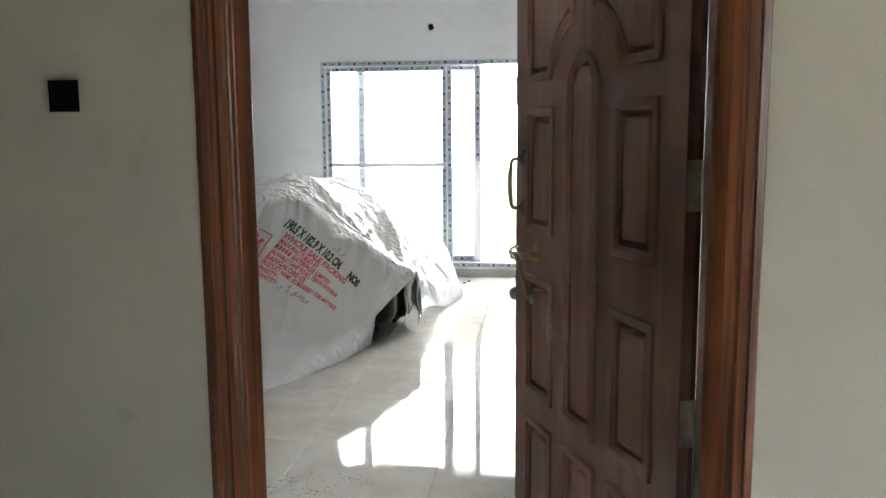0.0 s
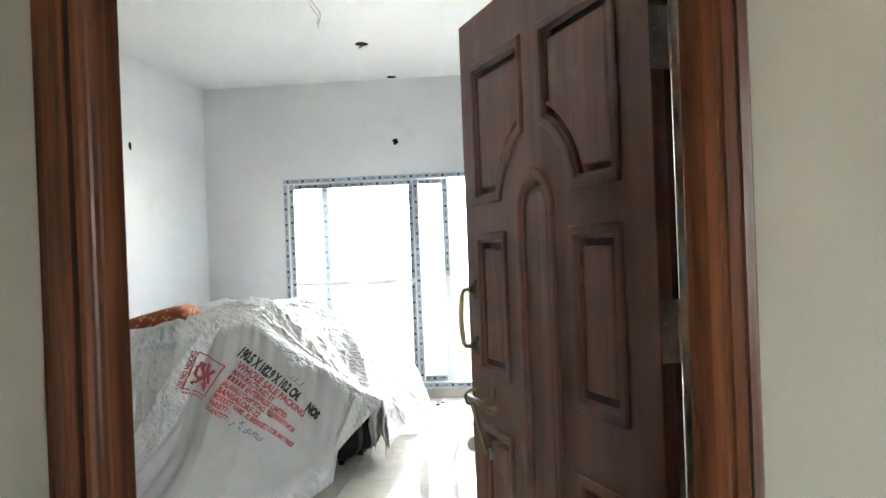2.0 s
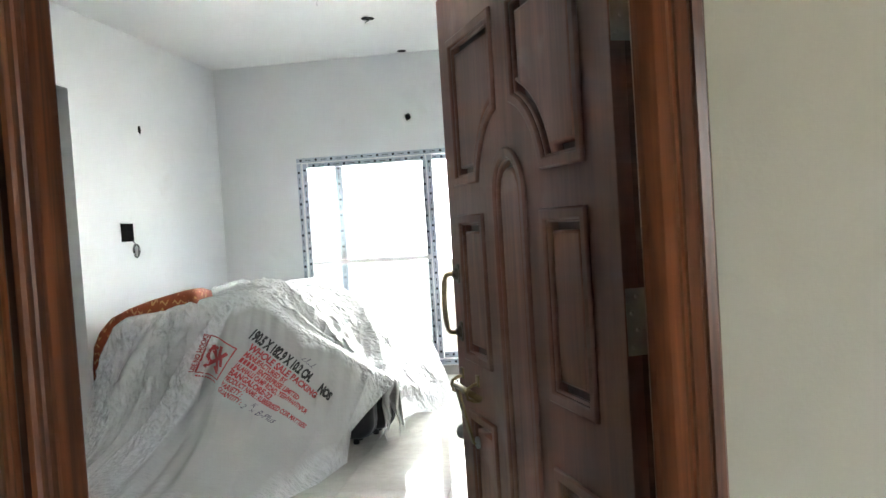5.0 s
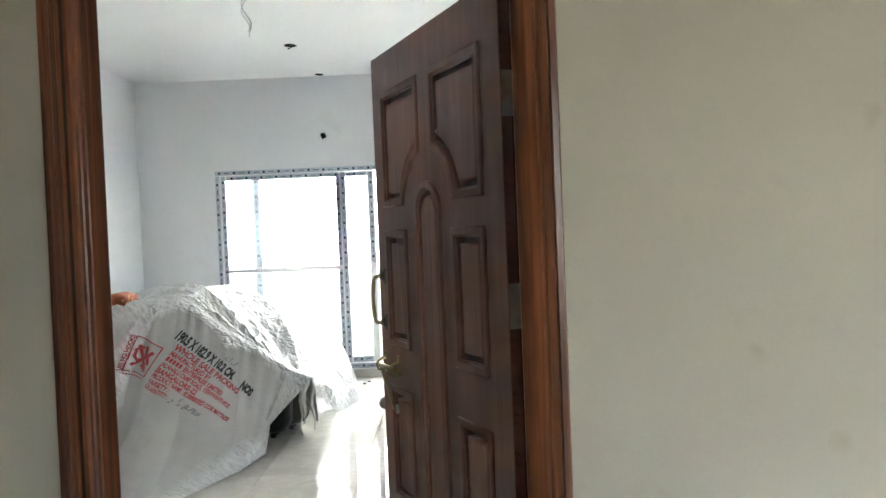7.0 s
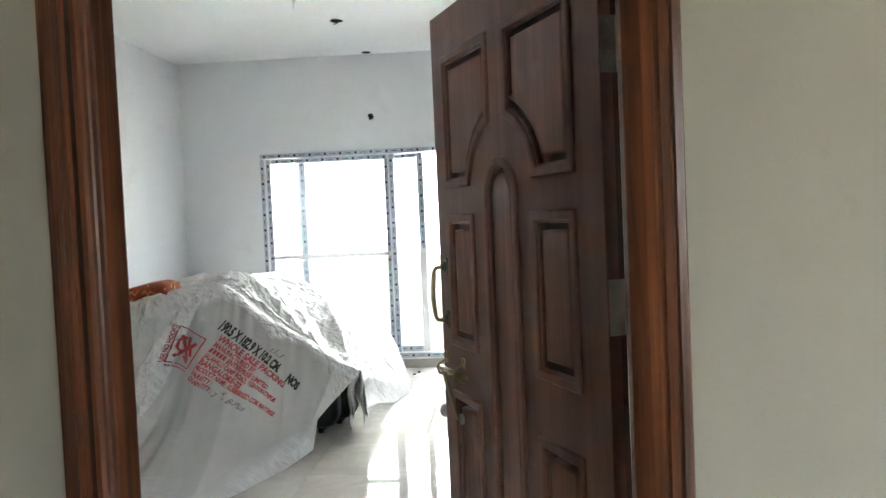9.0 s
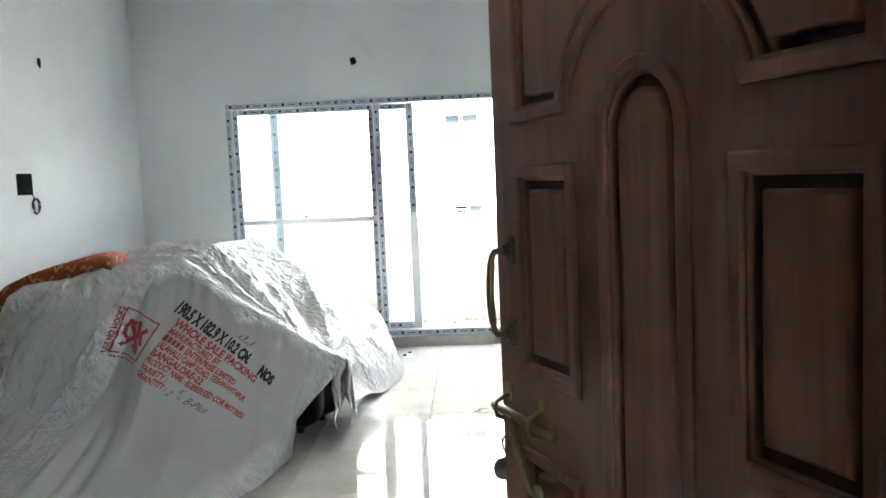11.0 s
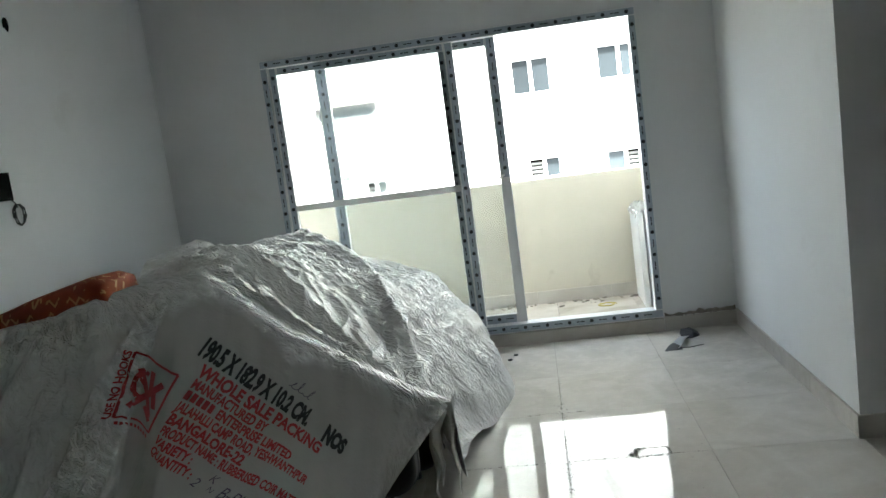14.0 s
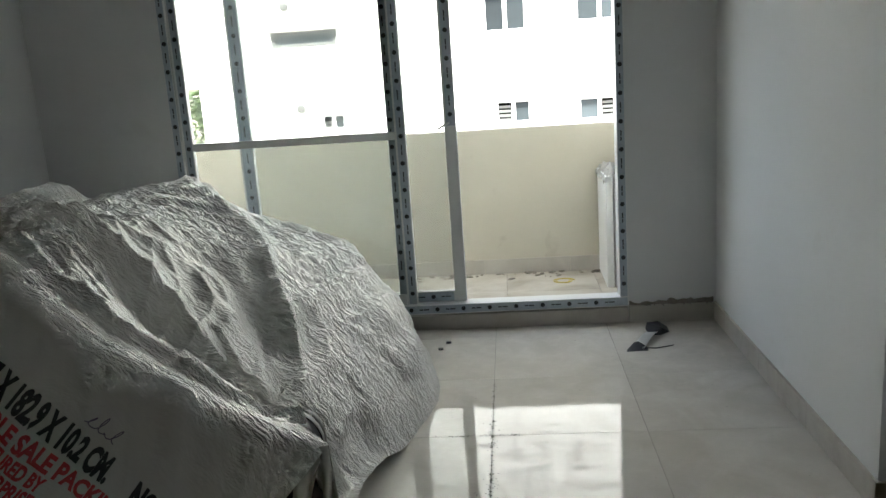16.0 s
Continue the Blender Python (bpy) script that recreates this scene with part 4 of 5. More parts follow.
crown.parent = tree


# ---------------------------------------------------------------- covered pile by the west wall
def lerp(a, b, t):
    return a + (b - a) * t


def creases(p, q, seed, scale):
    """Height of sharp folds at a place on the sheet, about -1 to 1."""
    v = Vector((p * scale, q * scale, seed))
    return 1 - 2.4 * abs(noise.noise(v) * 1.6) ** 0.75


RIDGE_X = [0.00, 0.10, 0.20, 0.30, 0.75, 0.95, 1.12, 1.30, 1.49, 1.73, 2.06]
RIDGE_Z = [0.36, 0.71, 0.875, 0.925, 1.015, 1.035, 1.03, 0.92, 0.789, 0.648, 0.424]
RIDGE_Y = [-2.425, -2.425, -2.425, -2.425, -2.40, -2.28, -2.21, -2.32, -2.40, -2.42, -2.32]
HEM_AT = [0.00, 0.10, 0.20, 0.30, 0.75, 1.00, 1.20, 1.50, 1.75, 2.06]
HEM_X = [0.00, 0.09, 0.18, 0.28, 0.70, 1.05, 1.40, 1.60, 1.72, 1.80]
HEM_Y = [-3.00, -3.05, -3.20, -3.35, -3.75, -3.95, -3.88, -3.42, -3.10, -2.735]


def ridge(x):
    """Height and depth of the wrinkled front edge."""
    z = np.interp(x, RIDGE_X, RIDGE_Z) + min(1.0, x * 3) * (0.012 * noise.noise(Vector((x * 5, 0.3, 2.2))) + 0.006 * noise.noise(Vector((x * 17, 4.3, 2.2))))
    y = np.interp(x, RIDGE_X, RIDGE_Y) + 0.022 * noise.noise(Vector((x * 6, 7.7, 1.1))) + 0.010 * noise.noise(Vector((x * 19, 1.7, 1.1)))
    return z, y


def loose(x, z, top):
    """How crinkled the front is at a place, 0 to 1: two hanging folds, the top edge and the hem."""
    jag = 0.028 * noise.noise(Vector((x * 5, z * 4, 2.5))) + 0.012 * noise.noise(Vector((x * 17, z * 13, 7.5)))
    u = x - 0.5 * z + jag
    wide = 0.065 + 0.085 * (1 - z)
    band = min(1, max(0, (wide - abs(u - 0.49)) / 0.018))
    edge = min(1, max(0, (0.26 - 0.06 * z - x + jag) / 0.02))
    brim = min(1, max(0, (0.085 + 2.2 * jag - (top - z)) / 0.05))
    if x < 0.95:
        brim = max(brim, 0.8 * min(1, max(0, (0.17 + 3 * jag - (top - z)) / 0.05)))
    hem = min(1, max(0, (0.10 - z + 2.5 * jag) / 0.08)) * 0.8
    tail = min(1, max(0, (x - 1.72 - 0.2 * z) / 0.2)) * 0.8
    return max(band, 0.95 * edge, 0.9 * brim, hem, tail, 0.25 * min(1, max(0, (0.95 - x) / 0.3)))


def front_point(a, b):
    """The printed front of the sheet: a from the west wall to the corner, b from its top edge to the hem on the floor."""
    x = lerp(0.0, 2.06, a)
    tz, ty = ridge(x)
    hx, hy = np.interp(x, HEM_AT, HEM_X), np.interp(x, HEM_AT, HEM_Y)
    end = max(0.0, (a - 0.75) / 0.25) ** 2
    lean = np.interp(x, [0.3, 0.85, 1.05, 1.6, 1.75], [0.22, 0.28, 0.58, 0.58, 0.45])
    f = lerp(lean * b + (1 - lean) * b ** 7, b, end)
    # the sheet rolls over the edge before it hangs
    down = min(0.05, tz * b)
    roll = 0.045 * math.sqrt(max(0.0, 1 - (1 - down / 0.05) ** 2)) * (1 - f)
    px, py, pz = lerp(x, hx, lerp(lerp(b, f, 0.6), min(1, 1.6 * b), end)), lerp(ty, hy, f) - roll, tz * (1 - b) + 0.004
    crisp = loose(px, pz, tz)
    left = min(1.0, max(0.0, (1.02 - x) / 0.35))
    low = max(0.0, (b - 0.72) / 0.28)
    seam = min(1.0, b * 14)
    amp = 0.005 + 0.03 * left * min(1, b * 4 + 0.1) + 0.03 * low * (1 - low * 0.9) + 0.03 * max(0, a - 0.86) * 5 * b
    sway = 0.12 * noise.noise(Vector((px * 2, pz * 2, 6.6)))
    u, v = 0.87 * px - 0.48 * pz + sway, 0.5 * px + 0.87 * pz
    fold = creases(1.75 * u, 0.35 * v, 3.3, 2.4) * 0.75 + 0.25 * creases(1.6 * (0.8 * px - 0.6 * pz), 0.7 * pz + 0.4 * px, 8.1, 6) - 0.2
    # the hanging folds stand proud and are crumpled along their length
    crumple = 0.9 * creases(u * 1.3, 0.4 * v, 5.9, 15) + 0.8 * creases(u * 1.1 + 0.3 * v, v * 0.8, 1.9, 26)
    py -= seam * (amp * fold + crisp * (0.020 * left + (0.006 + 0.005 * left) * crumple))
    px += 0.3 * seam * amp * fold
    if low > 0:
        pz += 0.016 * low * (1 - low) * 4 * (0.5 + 0.5 * math.sin(px * 23 + 3 * math.sin(px * 7)))
    return px, min(py, -1.8), max(pz, 0.003), crisp


BACK_X = [0.30, 0.55, 0.80, 1.00, 1.20, 1.40, 1.65, 1.87, 2.05, 2.17, 2.23, 2.25]
BACK_Z = [1.03, 1.035, 1.025, 1.02, 0.985, 0.89, 0.755, 0.625, 0.44, 0.21, 0.06, 0.003]


def top_point(a, c):
    """The crumpled top of the sheet: c from the front ridge to the far end, a from its west edge down to the floor."""
    y = lerp(-2.42, -0.42, c)
    edge = np.interp(y, [-2.42, -2.2, -1.65, -1.55, -1.05, -0.9, -0.42], [2.06, 2.06, 2.10, 2.14, 2.245, 2.25, 2.15])
    w = np.interp(y, [-2.42, -2.0, -1.4, -0.42], [0.74, 0.66, 0.45, 0.40])
    s = lerp(w, 2.25, a)
    back = np.interp(s, BACK_X, BACK_Z)
    front = ridge(s)[0] if s < 2.06 else lerp(0.42, 0.10, min(1, (s - 2.06) / 0.15))
    k = min(1, max(0, (y + 1.95) / 0.55))
    k = k * k * (3 - 2 * k)
    z = lerp(front, back, k)
    # a hollow behind the front ridge and a hump at the peak
    z -= 0.05 * math.exp(-((y + 2.0) / 0.16) ** 2) * min(1, max(0, (s - 1.15) / 0.3)) * (1 if s < 2 else 0)
    z += 0.075 * math.exp(-((y + 1.85) / 0.2) ** 2 - ((s - 1.02) / 0.2) ** 2)
    z += 0.03 * math.exp(-((y + 0.9) / 0.35) ** 2 - ((s - 1.2) / 0.25) ** 2)
    drop = min(1, max(0, (c - 0.86) / 0.14))
    z *= 1 - 0.35 * drop * drop
    x = s * edge / 2.25 if s > 1.9 else s * lerp(1, edge / 2.25, max(0, (s - 1.2) / 0.7))
    yy = y
    if y < -1.9:
        # gather to the ridge line
        g = (-1.9 - y) / 0.52
        yy = lerp(-1.9, ridge(min(s, 2.06))[1], g)
        x = lerp(x, min(s, 2.06 + 0.15 * (s - 2.06)) if s > 2.06 else s, g * g)
    warp = Vector((noise.noise(Vector((x * 1.7, y * 1.7, 4.0))), noise.noise(Vector((x * 1.7, y * 1.7, 9.0))), 0)) * 0.45
    ax, ay = x + warp.x - 0.3 * z, y + warp.y
    # folds fan out from the knotted corner
    kx, ky = 2.09 - x, y + 2.26
    turn, reach = math.atan2(ky, kx) + 0.35 * warp.x + 0.12 * warp.y, math.hypot(kx, ky)
    fold = (0.55 * noise.noise(Vector((ax * 2.0 - 0.6 * ay, ay * 2.6 + ax, 1.7))) + 0.80 * min(1, reach * 1.6) * creases(turn * 1.9, reach * 0.55, 5.2, 1.55)
            + 0.24 * creases(turn * 3.0, reach * 1.6, 7.7, 2.3) + 0.15 * creases(ax * 1.2, ay - 0.7 * ax, 3.1, 6)
            + 0.055 * creases(x + 0.5 * warp.x, 0.6 * (y - z) + 0.3 * x, 9.4, 13) + 0.05 * creases(0.6 * x + y, y - z, 4.4, 27)) - 0.38
    steep = min(1, max(0, (s - 1.75) / 0.3))
    calm = min(1, c * 14) * min(1, max(0.25, z * 5)) * min(1, 0.25 + a * 7)
    amp = 0.052 * calm
    x += amp * fold * lerp(0.15, 0.85, steep)
    z = z + amp * fold * lerp(1.0, 0.45, steep)
    rest = noise.noise(Vector((ax * 2.3 + 3, ay * 2.9, 8.8)))
    return x, yy, max(z, 0.004), min(1, max(0.38, 0.78 + 1.3 * rest))


def sheet_mesh(fn, nu, nv):
    verts = [fn(i / nu, j / nv) for j in range(nv + 1) for i in range(nu + 1)]
    faces = [(j * (nu + 1) + i, j * (nu + 1) + i + 1, (j + 1) * (nu + 1) + i + 1, (j + 1) * (nu + 1) + i) for j in range(nv) for i in range(nu)]
    bm = bmesh.new()
    rough = bm.verts.layers.float.new("crinkle")
    vs = []
    for v in verts:
        vs.append(bm.verts.new(v[:3]))
        vs[-1][rough] = v[3]
    for f in faces:
        bm.faces.new([vs[i] for i in f])
    return bm


cover = thing("plastic_cover_sheet", "crumpled white woven plastic mattress wrapper draped over stacked belongings", "cover sheet", Matrix.Translation((0, 0, 0)))
front_bm = sheet_mesh(front_point, 340, 200)
from mathutils.bvhtree import BVHTree
front_tree = BVHTree.FromBMesh(front_bm)
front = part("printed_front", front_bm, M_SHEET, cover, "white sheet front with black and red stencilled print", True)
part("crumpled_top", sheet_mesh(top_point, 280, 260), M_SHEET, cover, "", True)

# stencilled print, laid on the sheet
def on_print(u, v):
    """From the print's own plane (u along the lines, v down across them) to x and z on the draped front."""
    return (1.1788 + 0.9886 * u - 0.5168 * v + 0.271 * u * v + 0.0154 * v * v - 0.3174 * u * u,
            0.8162 - 0.5902 * u - 0.6764 * v + 0.2991 * u * v + 0.1307 * v * v - 0.0201 * u * u)


def lay(bm, name, mat, cut=0.02, lift=0.0035):
    """Lays flat work (x along the print, y up it) on the front of the sheet."""
    bmesh.ops.triangulate(bm, faces=bm.faces[:])
    for _ in range(3):
        longe = [e for e in bm.edges if e.calc_length() > cut]
        if not longe:
            break
        bmesh.ops.subdivide_edges(bm, edges=longe, cuts=1)
        bmesh.ops.triangulate(bm, faces=bm.faces[:])
    for v in bm.verts:
        px, pz = on_print(v.co.x, -v.co.y)
        hit = front_tree.ray_cast(Vector((px, -5, pz)), Vector((0, 1, 0)))
        v.co = (px, (hit[0].y if hit[0] is not None else -2.5) - lift, pz)
    # every letter or stroke of its own
    left = set(bm.verts)
    while left:
        todo, own = [left.pop()], []
        while todo:
            v = todo.pop()
            own.append(v)
            for e in v.link_edges:
                o = e.other_vert(v)
                if o in left:
                    left.remove(o)
                    todo.append(o)
        piece, twin = bmesh.new(), {}
        for v in own:
            twin[v] = piece.verts.new(v.co)
        for f in {f for v in own for f in v.link_faces}:
            piece.faces.new([twin[v] for v in f.verts])
        part(name, piece, mat, front)
    bm.free()


def fitted(text, x, y, cap, width, mat, weight=0.062):
    bm = lettering(text, cap, 1.0, weight)
    span = max(v.co.x for v in bm.verts) - min(v.co.x for v in bm.verts)
    bm.transform(Matrix.Translation((x, -y - cap, 0)) @ Matrix.Diagonal((width / span, 1, 1, 1)))
    return lay(bm, "stencil_letter", mat)


fitted("190.5 X 182.9 X 10.2 CM.", 0.0, -0.002, 0.067, 0.485, M_BLACKTEXT, 0.078)
fitted("NOS", 0.572, 0.0, 0.070, 0.110, M_BLACKTEXT, 0.10)
fitted("WHOLE SALE PACKING", 0.050, 0.085, 0.046, 0.545, M_REDTEXT)
fitted("MANUFACTURED BY", 0.055, 0.143, 0.036, 0.315, M_REDTEXT)
fitted("ENTERPRISE LIMITED", 0.190, 0.190, 0.036, 0.315, M_REDTEXT)
bm = bmesh.new()
for i in range(5):
    box(bm, (0.058 + 0.024 * i, -0.226, 0), (0.076 + 0.024 * i, -0.190, 0.0005))
lay(bm, "stencil_block", M_REDTEXT)
fitted("JALAHALLI CAMP ROAD, YESHWANTHPUR", 0.060, 0.238, 0.036, 0.555, M_REDTEXT)
fitted("BANGALORE-22", 0.062, 0.287, 0.040, 0.305, M_REDTEXT)
fitted("PRODUCT NAME : RUBBERISED COIR MATTRESS", 0.066, 0.338, 0.036, 0.605, M_REDTEXT)
fitted("VARIETY :", 0.070, 0.388, 0.036, 0.150, M_REDTEXT)
fitted("QUANTITY :", 0.078, 0.436, 0.036, 0.170, M_REDTEXT)


QUAD = (Vector((-0.183, 0.189)), Vector((-0.001, 0.159)), Vector((0.031, 0.424)), Vector((-0.111, 0.476)))


def in_quad(x, y):
    """From the symbol's own square, 0 to 1 each way, to the print."""
    p = QUAD[0].lerp(QUAD[1], x).lerp(QUAD[3].lerp(QUAD[2], x), y)
    return p.x, p.y


def bars(bm, x0, y0, x1, y1, w):
    """A flat stroke from one point to another in the print's plane (y counted downwards)."""
    a, b = Vector((x0, -y0)), Vector((x1, -y1))
    n = (b - a).normalized().orthogonal() * w / 2
    bm.faces.new([bm.verts.new((p.x, p.y, 0)) for p in (a - n, b - n, b + n, a + n)])


bm = bmesh.new()
for p, q in (((0, 0), (1, 0)), ((1, 0), (1, 1)), ((1, 1), (0, 1)), ((0, 1), (0, 0))):
    bars(bm, *in_quad(*p), *in_quad(*q), 0.009)
lay(bm, "symbol_border", M_REDTEXT)
bm = bmesh.new()
pts = [(0.36 + 0.2 * math.cos(a), 0.42 + 0.2 * math.sin(a)) for a in [0.5 + 0.45 * i for i in range(11)]]
for p, q in zip(pts, pts[1:]):
    bars(bm, *in_quad(*p), *in_quad(*q), 0.020)
for p, q in (((0.18, 0.82), (0.82, 0.22)), ((0.2, 0.2), (0.8, 0.78)), ((0.55, 0.72), (0.85, 0.85)), ((0.66, 0.36), (0.84, 0.62)), ((0.5, 0.14), (0.62, 0.5))):
    bars(bm, *in_quad(*p), *in_quad(*q), 0.024)
lay(bm, "hook_symbol", M_REDTEXT)
bm = lettering("USE NO HOOKS", 0.026, 1.0)
span = max(v.co.x for v in bm.verts)
for v in bm.verts:
    p = in_quad(-0.05 - v.co.y / 0.19, 1 - v.co.x / span)
    v.co = (p[0], -p[1], 0)
lay(bm, "stencil_letter", M_REDTEXT)
bm = bmesh.new()
for i in range(9):
    p, q = in_quad(0.03 + 0.11 * i, 1.10), in_quad(0.10 + 0.11 * i, 1.10)
    bars(bm, *p, *q, 0.014)
lay(bm, "small_print", M_REDTEXT)
# handwriting, unreadable: thin strokes
def scrawl(x, y, w, s, loops, slant=0.35):
    """Looping pen strokes of width w and height s."""
    bm = bmesh.new()
    k = loops * 9
    pts = []
    for i in range(k + 1):
        a = 2 * math.pi * i / 9
        hgt = s * (0.55 + 0.45 * math.sin(i * 0.43 + x * 40))
        px, py = x + w * i / k + 0.35 * w / loops * math.sin(a), y - hgt * 0.5 * (1 - math.cos(a))
        pts.append((px - slant * (py - y), py))
    for p, q in zip(pts, pts[1:]):
        bars(bm, *p, *q, 0.0030)
    lay(bm, "handwriting", M_PURPLE)


for text, x, y, s in (("2", 0.258, 0.484, 0.040), ("K", 0.305, 0.430, 0.034), ("N", 0.318, 0.466, 0.024), ("B-Plus", 0.358, 0.464, 0.044)):
    bm = lettering(text, s, 0.8, 0.0)
    bm.transform(Matrix.Translation((x, -y, 0)) @ Matrix(((1, 0.35, 0, 0), (0, 1, 0, 0), (0, 0, 1, 0), (0, 0, 0, 1))))
    lay(bm, "handwriting", M_PURPLE)
scrawl(0.350, -0.030, 0.10, 0.05, 4)

# knot with hanging strips at the corner
def strip(name, pts, w0, w1):
    bm = bmesh.new()
    prev = None
    for i, p in enumerate(pts):
        k = i / (len(pts) - 1)
        w = lerp(w0, w1, k)
        c = Vector(p)
        d = Vector((math.cos(0.6 + k), math.sin(0.6 + k) * 0.5, 0)) * w / 2
        ring = [bm.verts.new(c - d), bm.verts.new(c + Vector((0, -0.006, 0))), bm.verts.new(c + d), bm.verts.new(c + Vector((0, 0.004, 0)))]
        if prev:
            for j in range(4):
                bm.faces.new((prev[j], prev[(j + 1) % 4], ring[(j + 1) % 4], ring[j]))
        else:
            bm.faces.new(ring)
        prev = ring
    bm.faces.new(prev[::-1])
    return part(name, bm, M_SHEET, cover, "", True)


strip("hanging_strip", [(2.05, -2.345, 0.43), (2.06, -2.36, 0.36), (2.05, -2.37, 0.25), (2.065, -2.36, 0.15), (2.06, -2.37, 0.06)], 0.03, 0.055)
strip("hanging_strip", [(2.03, -2.345, 0.43), (1.99, -2.38, 0.38), (1.975, -2.40, 0.28), (1.985, -2.40, 0.17), (1.97, -2.40, 0.09), (1.985, -2.40, 0.04)], 0.05, 0.03)

strip("hanging_strip", [(2.02, -2.335, 0.425), (2.005, -2.385, 0.38), (1.995, -2.41, 0.30), (2.01, -2.41, 0.20), (2.0, -2.42, 0.12)], 0.10, 0.075)

# mattress in an orange printed cloth, standing behind the sheet
bm = bmesh.new()
out = [(0.012, 0.0), (0.012, 0.60), (0.03, 0.74), (0.08, 0.84), (0.17, 0.93), (0.30, 0.985), (0.45, 1.03), (0.62, 1.07), (0.72, 1.082), (0.78, 1.06), (0.80, 0.96), (0.80, 0.0)]
rings = []
for y, ins in ((-2.45, 0.03), (-2.435, 0.008), (-2.40, 0.0), (-2.25, -0.004), (-2.19, 0.0), (-2.165, 0.01), (-2.15, 0.03)):
    rings.append([bm.verts.new((x, y, z)) for x, z in inset(out, ins)])
for a, b in zip(rings, rings[1:]):
    for i in range(len(out)):
        bm.faces.new((a[i], a[(i + 1) % len(out)], b[(i + 1) % len(out)], b[i]))
bm.faces.new(rings[0])
bm.faces.new(rings[-1][::-1])
bmesh.ops.subdivide_edges(bm, edges=[e for e in bm.edges if e.calc_length() > 0.06], cuts=2, use_grid_fill=True)
solid("folded_mattress", bm, M_CLOTH, "folded mattress in rust orange printed cloth, under the cover sheet", "mattress", smooth=True)


# suitcases under the sheet
def suitcase(at, w, h, d):
    case = thing("suitcase", "black hard-shell suitcase standing under the cover sheet", "suitcase", at, group="stored suitcases")
    out = []
    r = 0.11
    for cx, cz, a0 in ((w - r, h - r, 0), (r, h - r, 90), (r, r, 180), (w - r, r, 270)):
        out += [(cx + r * math.cos(radians(a0 + 15 * i)), cz + r * math.sin(radians(a0 + 15 * i))) for i in range(7)]
    for nm, ys in (("front_shell", ((0, 0.045), (0.012, 0.018), (0.04, 0.004), (d / 2 - 0.012, 0.0))), ("back_shell", ((d, 0.045), (d - 0.012, 0.018), (d - 0.04, 0.004), (d / 2 + 0.012, 0.0)))):
        bm = bmesh.new()
        rings = [[bm.verts.new((x, y, z + 0.03)) for x, z in inset(out, ins)] for y, ins in ys]
        for a, b in zip(rings, rings[1:]):
            for i in range(len(out)):
                bm.faces.new((a[i], a[(i + 1) % len(out)], b[(i + 1) % len(out)], b[i]))
        bm.faces.new(rings[0])
        bm.faces.new(rings[-1][::-1])
        part(nm, bm, M_CASE, case, "", True)
    bm = flat_shape([(x, z + 0.03) for x, z in inset(out, -0.003)], [[(x, z + 0.03) for x, z in inset(out, 0.02)]], 0.02, 0.002)
    bm.transform(Matrix.Translation((0, d / 2, 0)))
    part("zip_rim", bm, M_CASERIM, case, "grey zip rim")
    for x in (0.13, w - 0.13):
        for y in (0.05, d - 0.05):
            part("foot", lathe(bmesh.new(), [(0.02, 0), (0.022, 0.01), (0.018, 0.035)], (x, y, 0), (0, 0, 1), 12), M_CASE, case, "", True)
    return case


suitcase(Matrix.Translation((1.22, -2.34, 0)), 0.66, 0.42, 0.20)
suitcase(Matrix.Translation((1.28, -2.10, 0)), 0.68, 0.36, 0.20)

# ---------------------------------------------------------------- small fixtures
def wall_hole(name, centre, axis, r, label, ragged=0.25, seed=1):
    rg = random.Random(seed)
    q = Vector(axis).to_track_quat("Z", "Y")
    bm = bmesh.new()
    k = 18
    loop = [bm.verts.new(Vector(centre) + q @ Vector((r * (1 + rg.uniform(-ragged, ragged)) * math.cos(2 * math.pi * i / k), r * 1.25 * (1 + rg.uniform(-ragged, ragged)) * math.sin(2 * math.pi * i / k), 0.003))) for i in range(k)]
    mid = [bm.verts.new(Vector(centre) + (v.co - Vector(centre)) * 0.7) for v in loop]
    for i in range(k):
        bm.faces.new((loop[i], loop[(i + 1) % k], mid[(i + 1) % k], mid[i]))
    # flat disc on the surface; its black stands for the shade inside the hole
    bm.faces.new(mid)
    return solid(name, bm, M_DARK, label, "wall hole", group="unfinished electrical points")


def loose_wire(bm, pts, r=0.003):
    return tube(bm, pts, r, 6)


wall_hole("light_point", (1.855, 0, 2.416), (0, -1, 0), 0.026, "open unfinished light point in the wall with a wire end", seed=2)
wall_hole("light_point", (0, -1.519, 2.285), (1, 0, 0), 0.026, "open unfinished light point in the wall with a wire end", seed=3)
for i, (x, y, r) in enumerate(((1.82, -2.89, 0.048), (1.82, -1.36, 0.05), (1.855, -0.10, 0.045))):
    wall_hole("ceiling_point", (x, y, CEIL), (0, 0, -1), r, "open round ceiling light point", 0.08, 10 + i)
bm = bmesh.new()
for ph, ln in ((0, 0.26), (1.7, 0.30)):
    loose_wire(bm, [(1.82 + 0.018 * math.sin(9 * k + ph) + 0.05 * k * k * (1 if ph else 0.3), -2.89 + 0.015 * math.cos(8 * k + ph), CEIL - ln * k) for k in [i / 16 for i in range(17)]], 0.0028)
solid("hanging_wires", bm, M_WIRE, "loose white wires hanging from the ceiling point", "wire", smooth=True)
bm = bmesh.new()
loose_wire(bm, [(1.82 + 0.02 * math.sin(5 * k), -1.36, CEIL - 0.035 * k) for k in [i / 6 for i in range(7)]], 0.004)
solid("wire_end", bm, M_BLACKWIRE, "short dark wire end at the ceiling point", "wire", smooth=True)

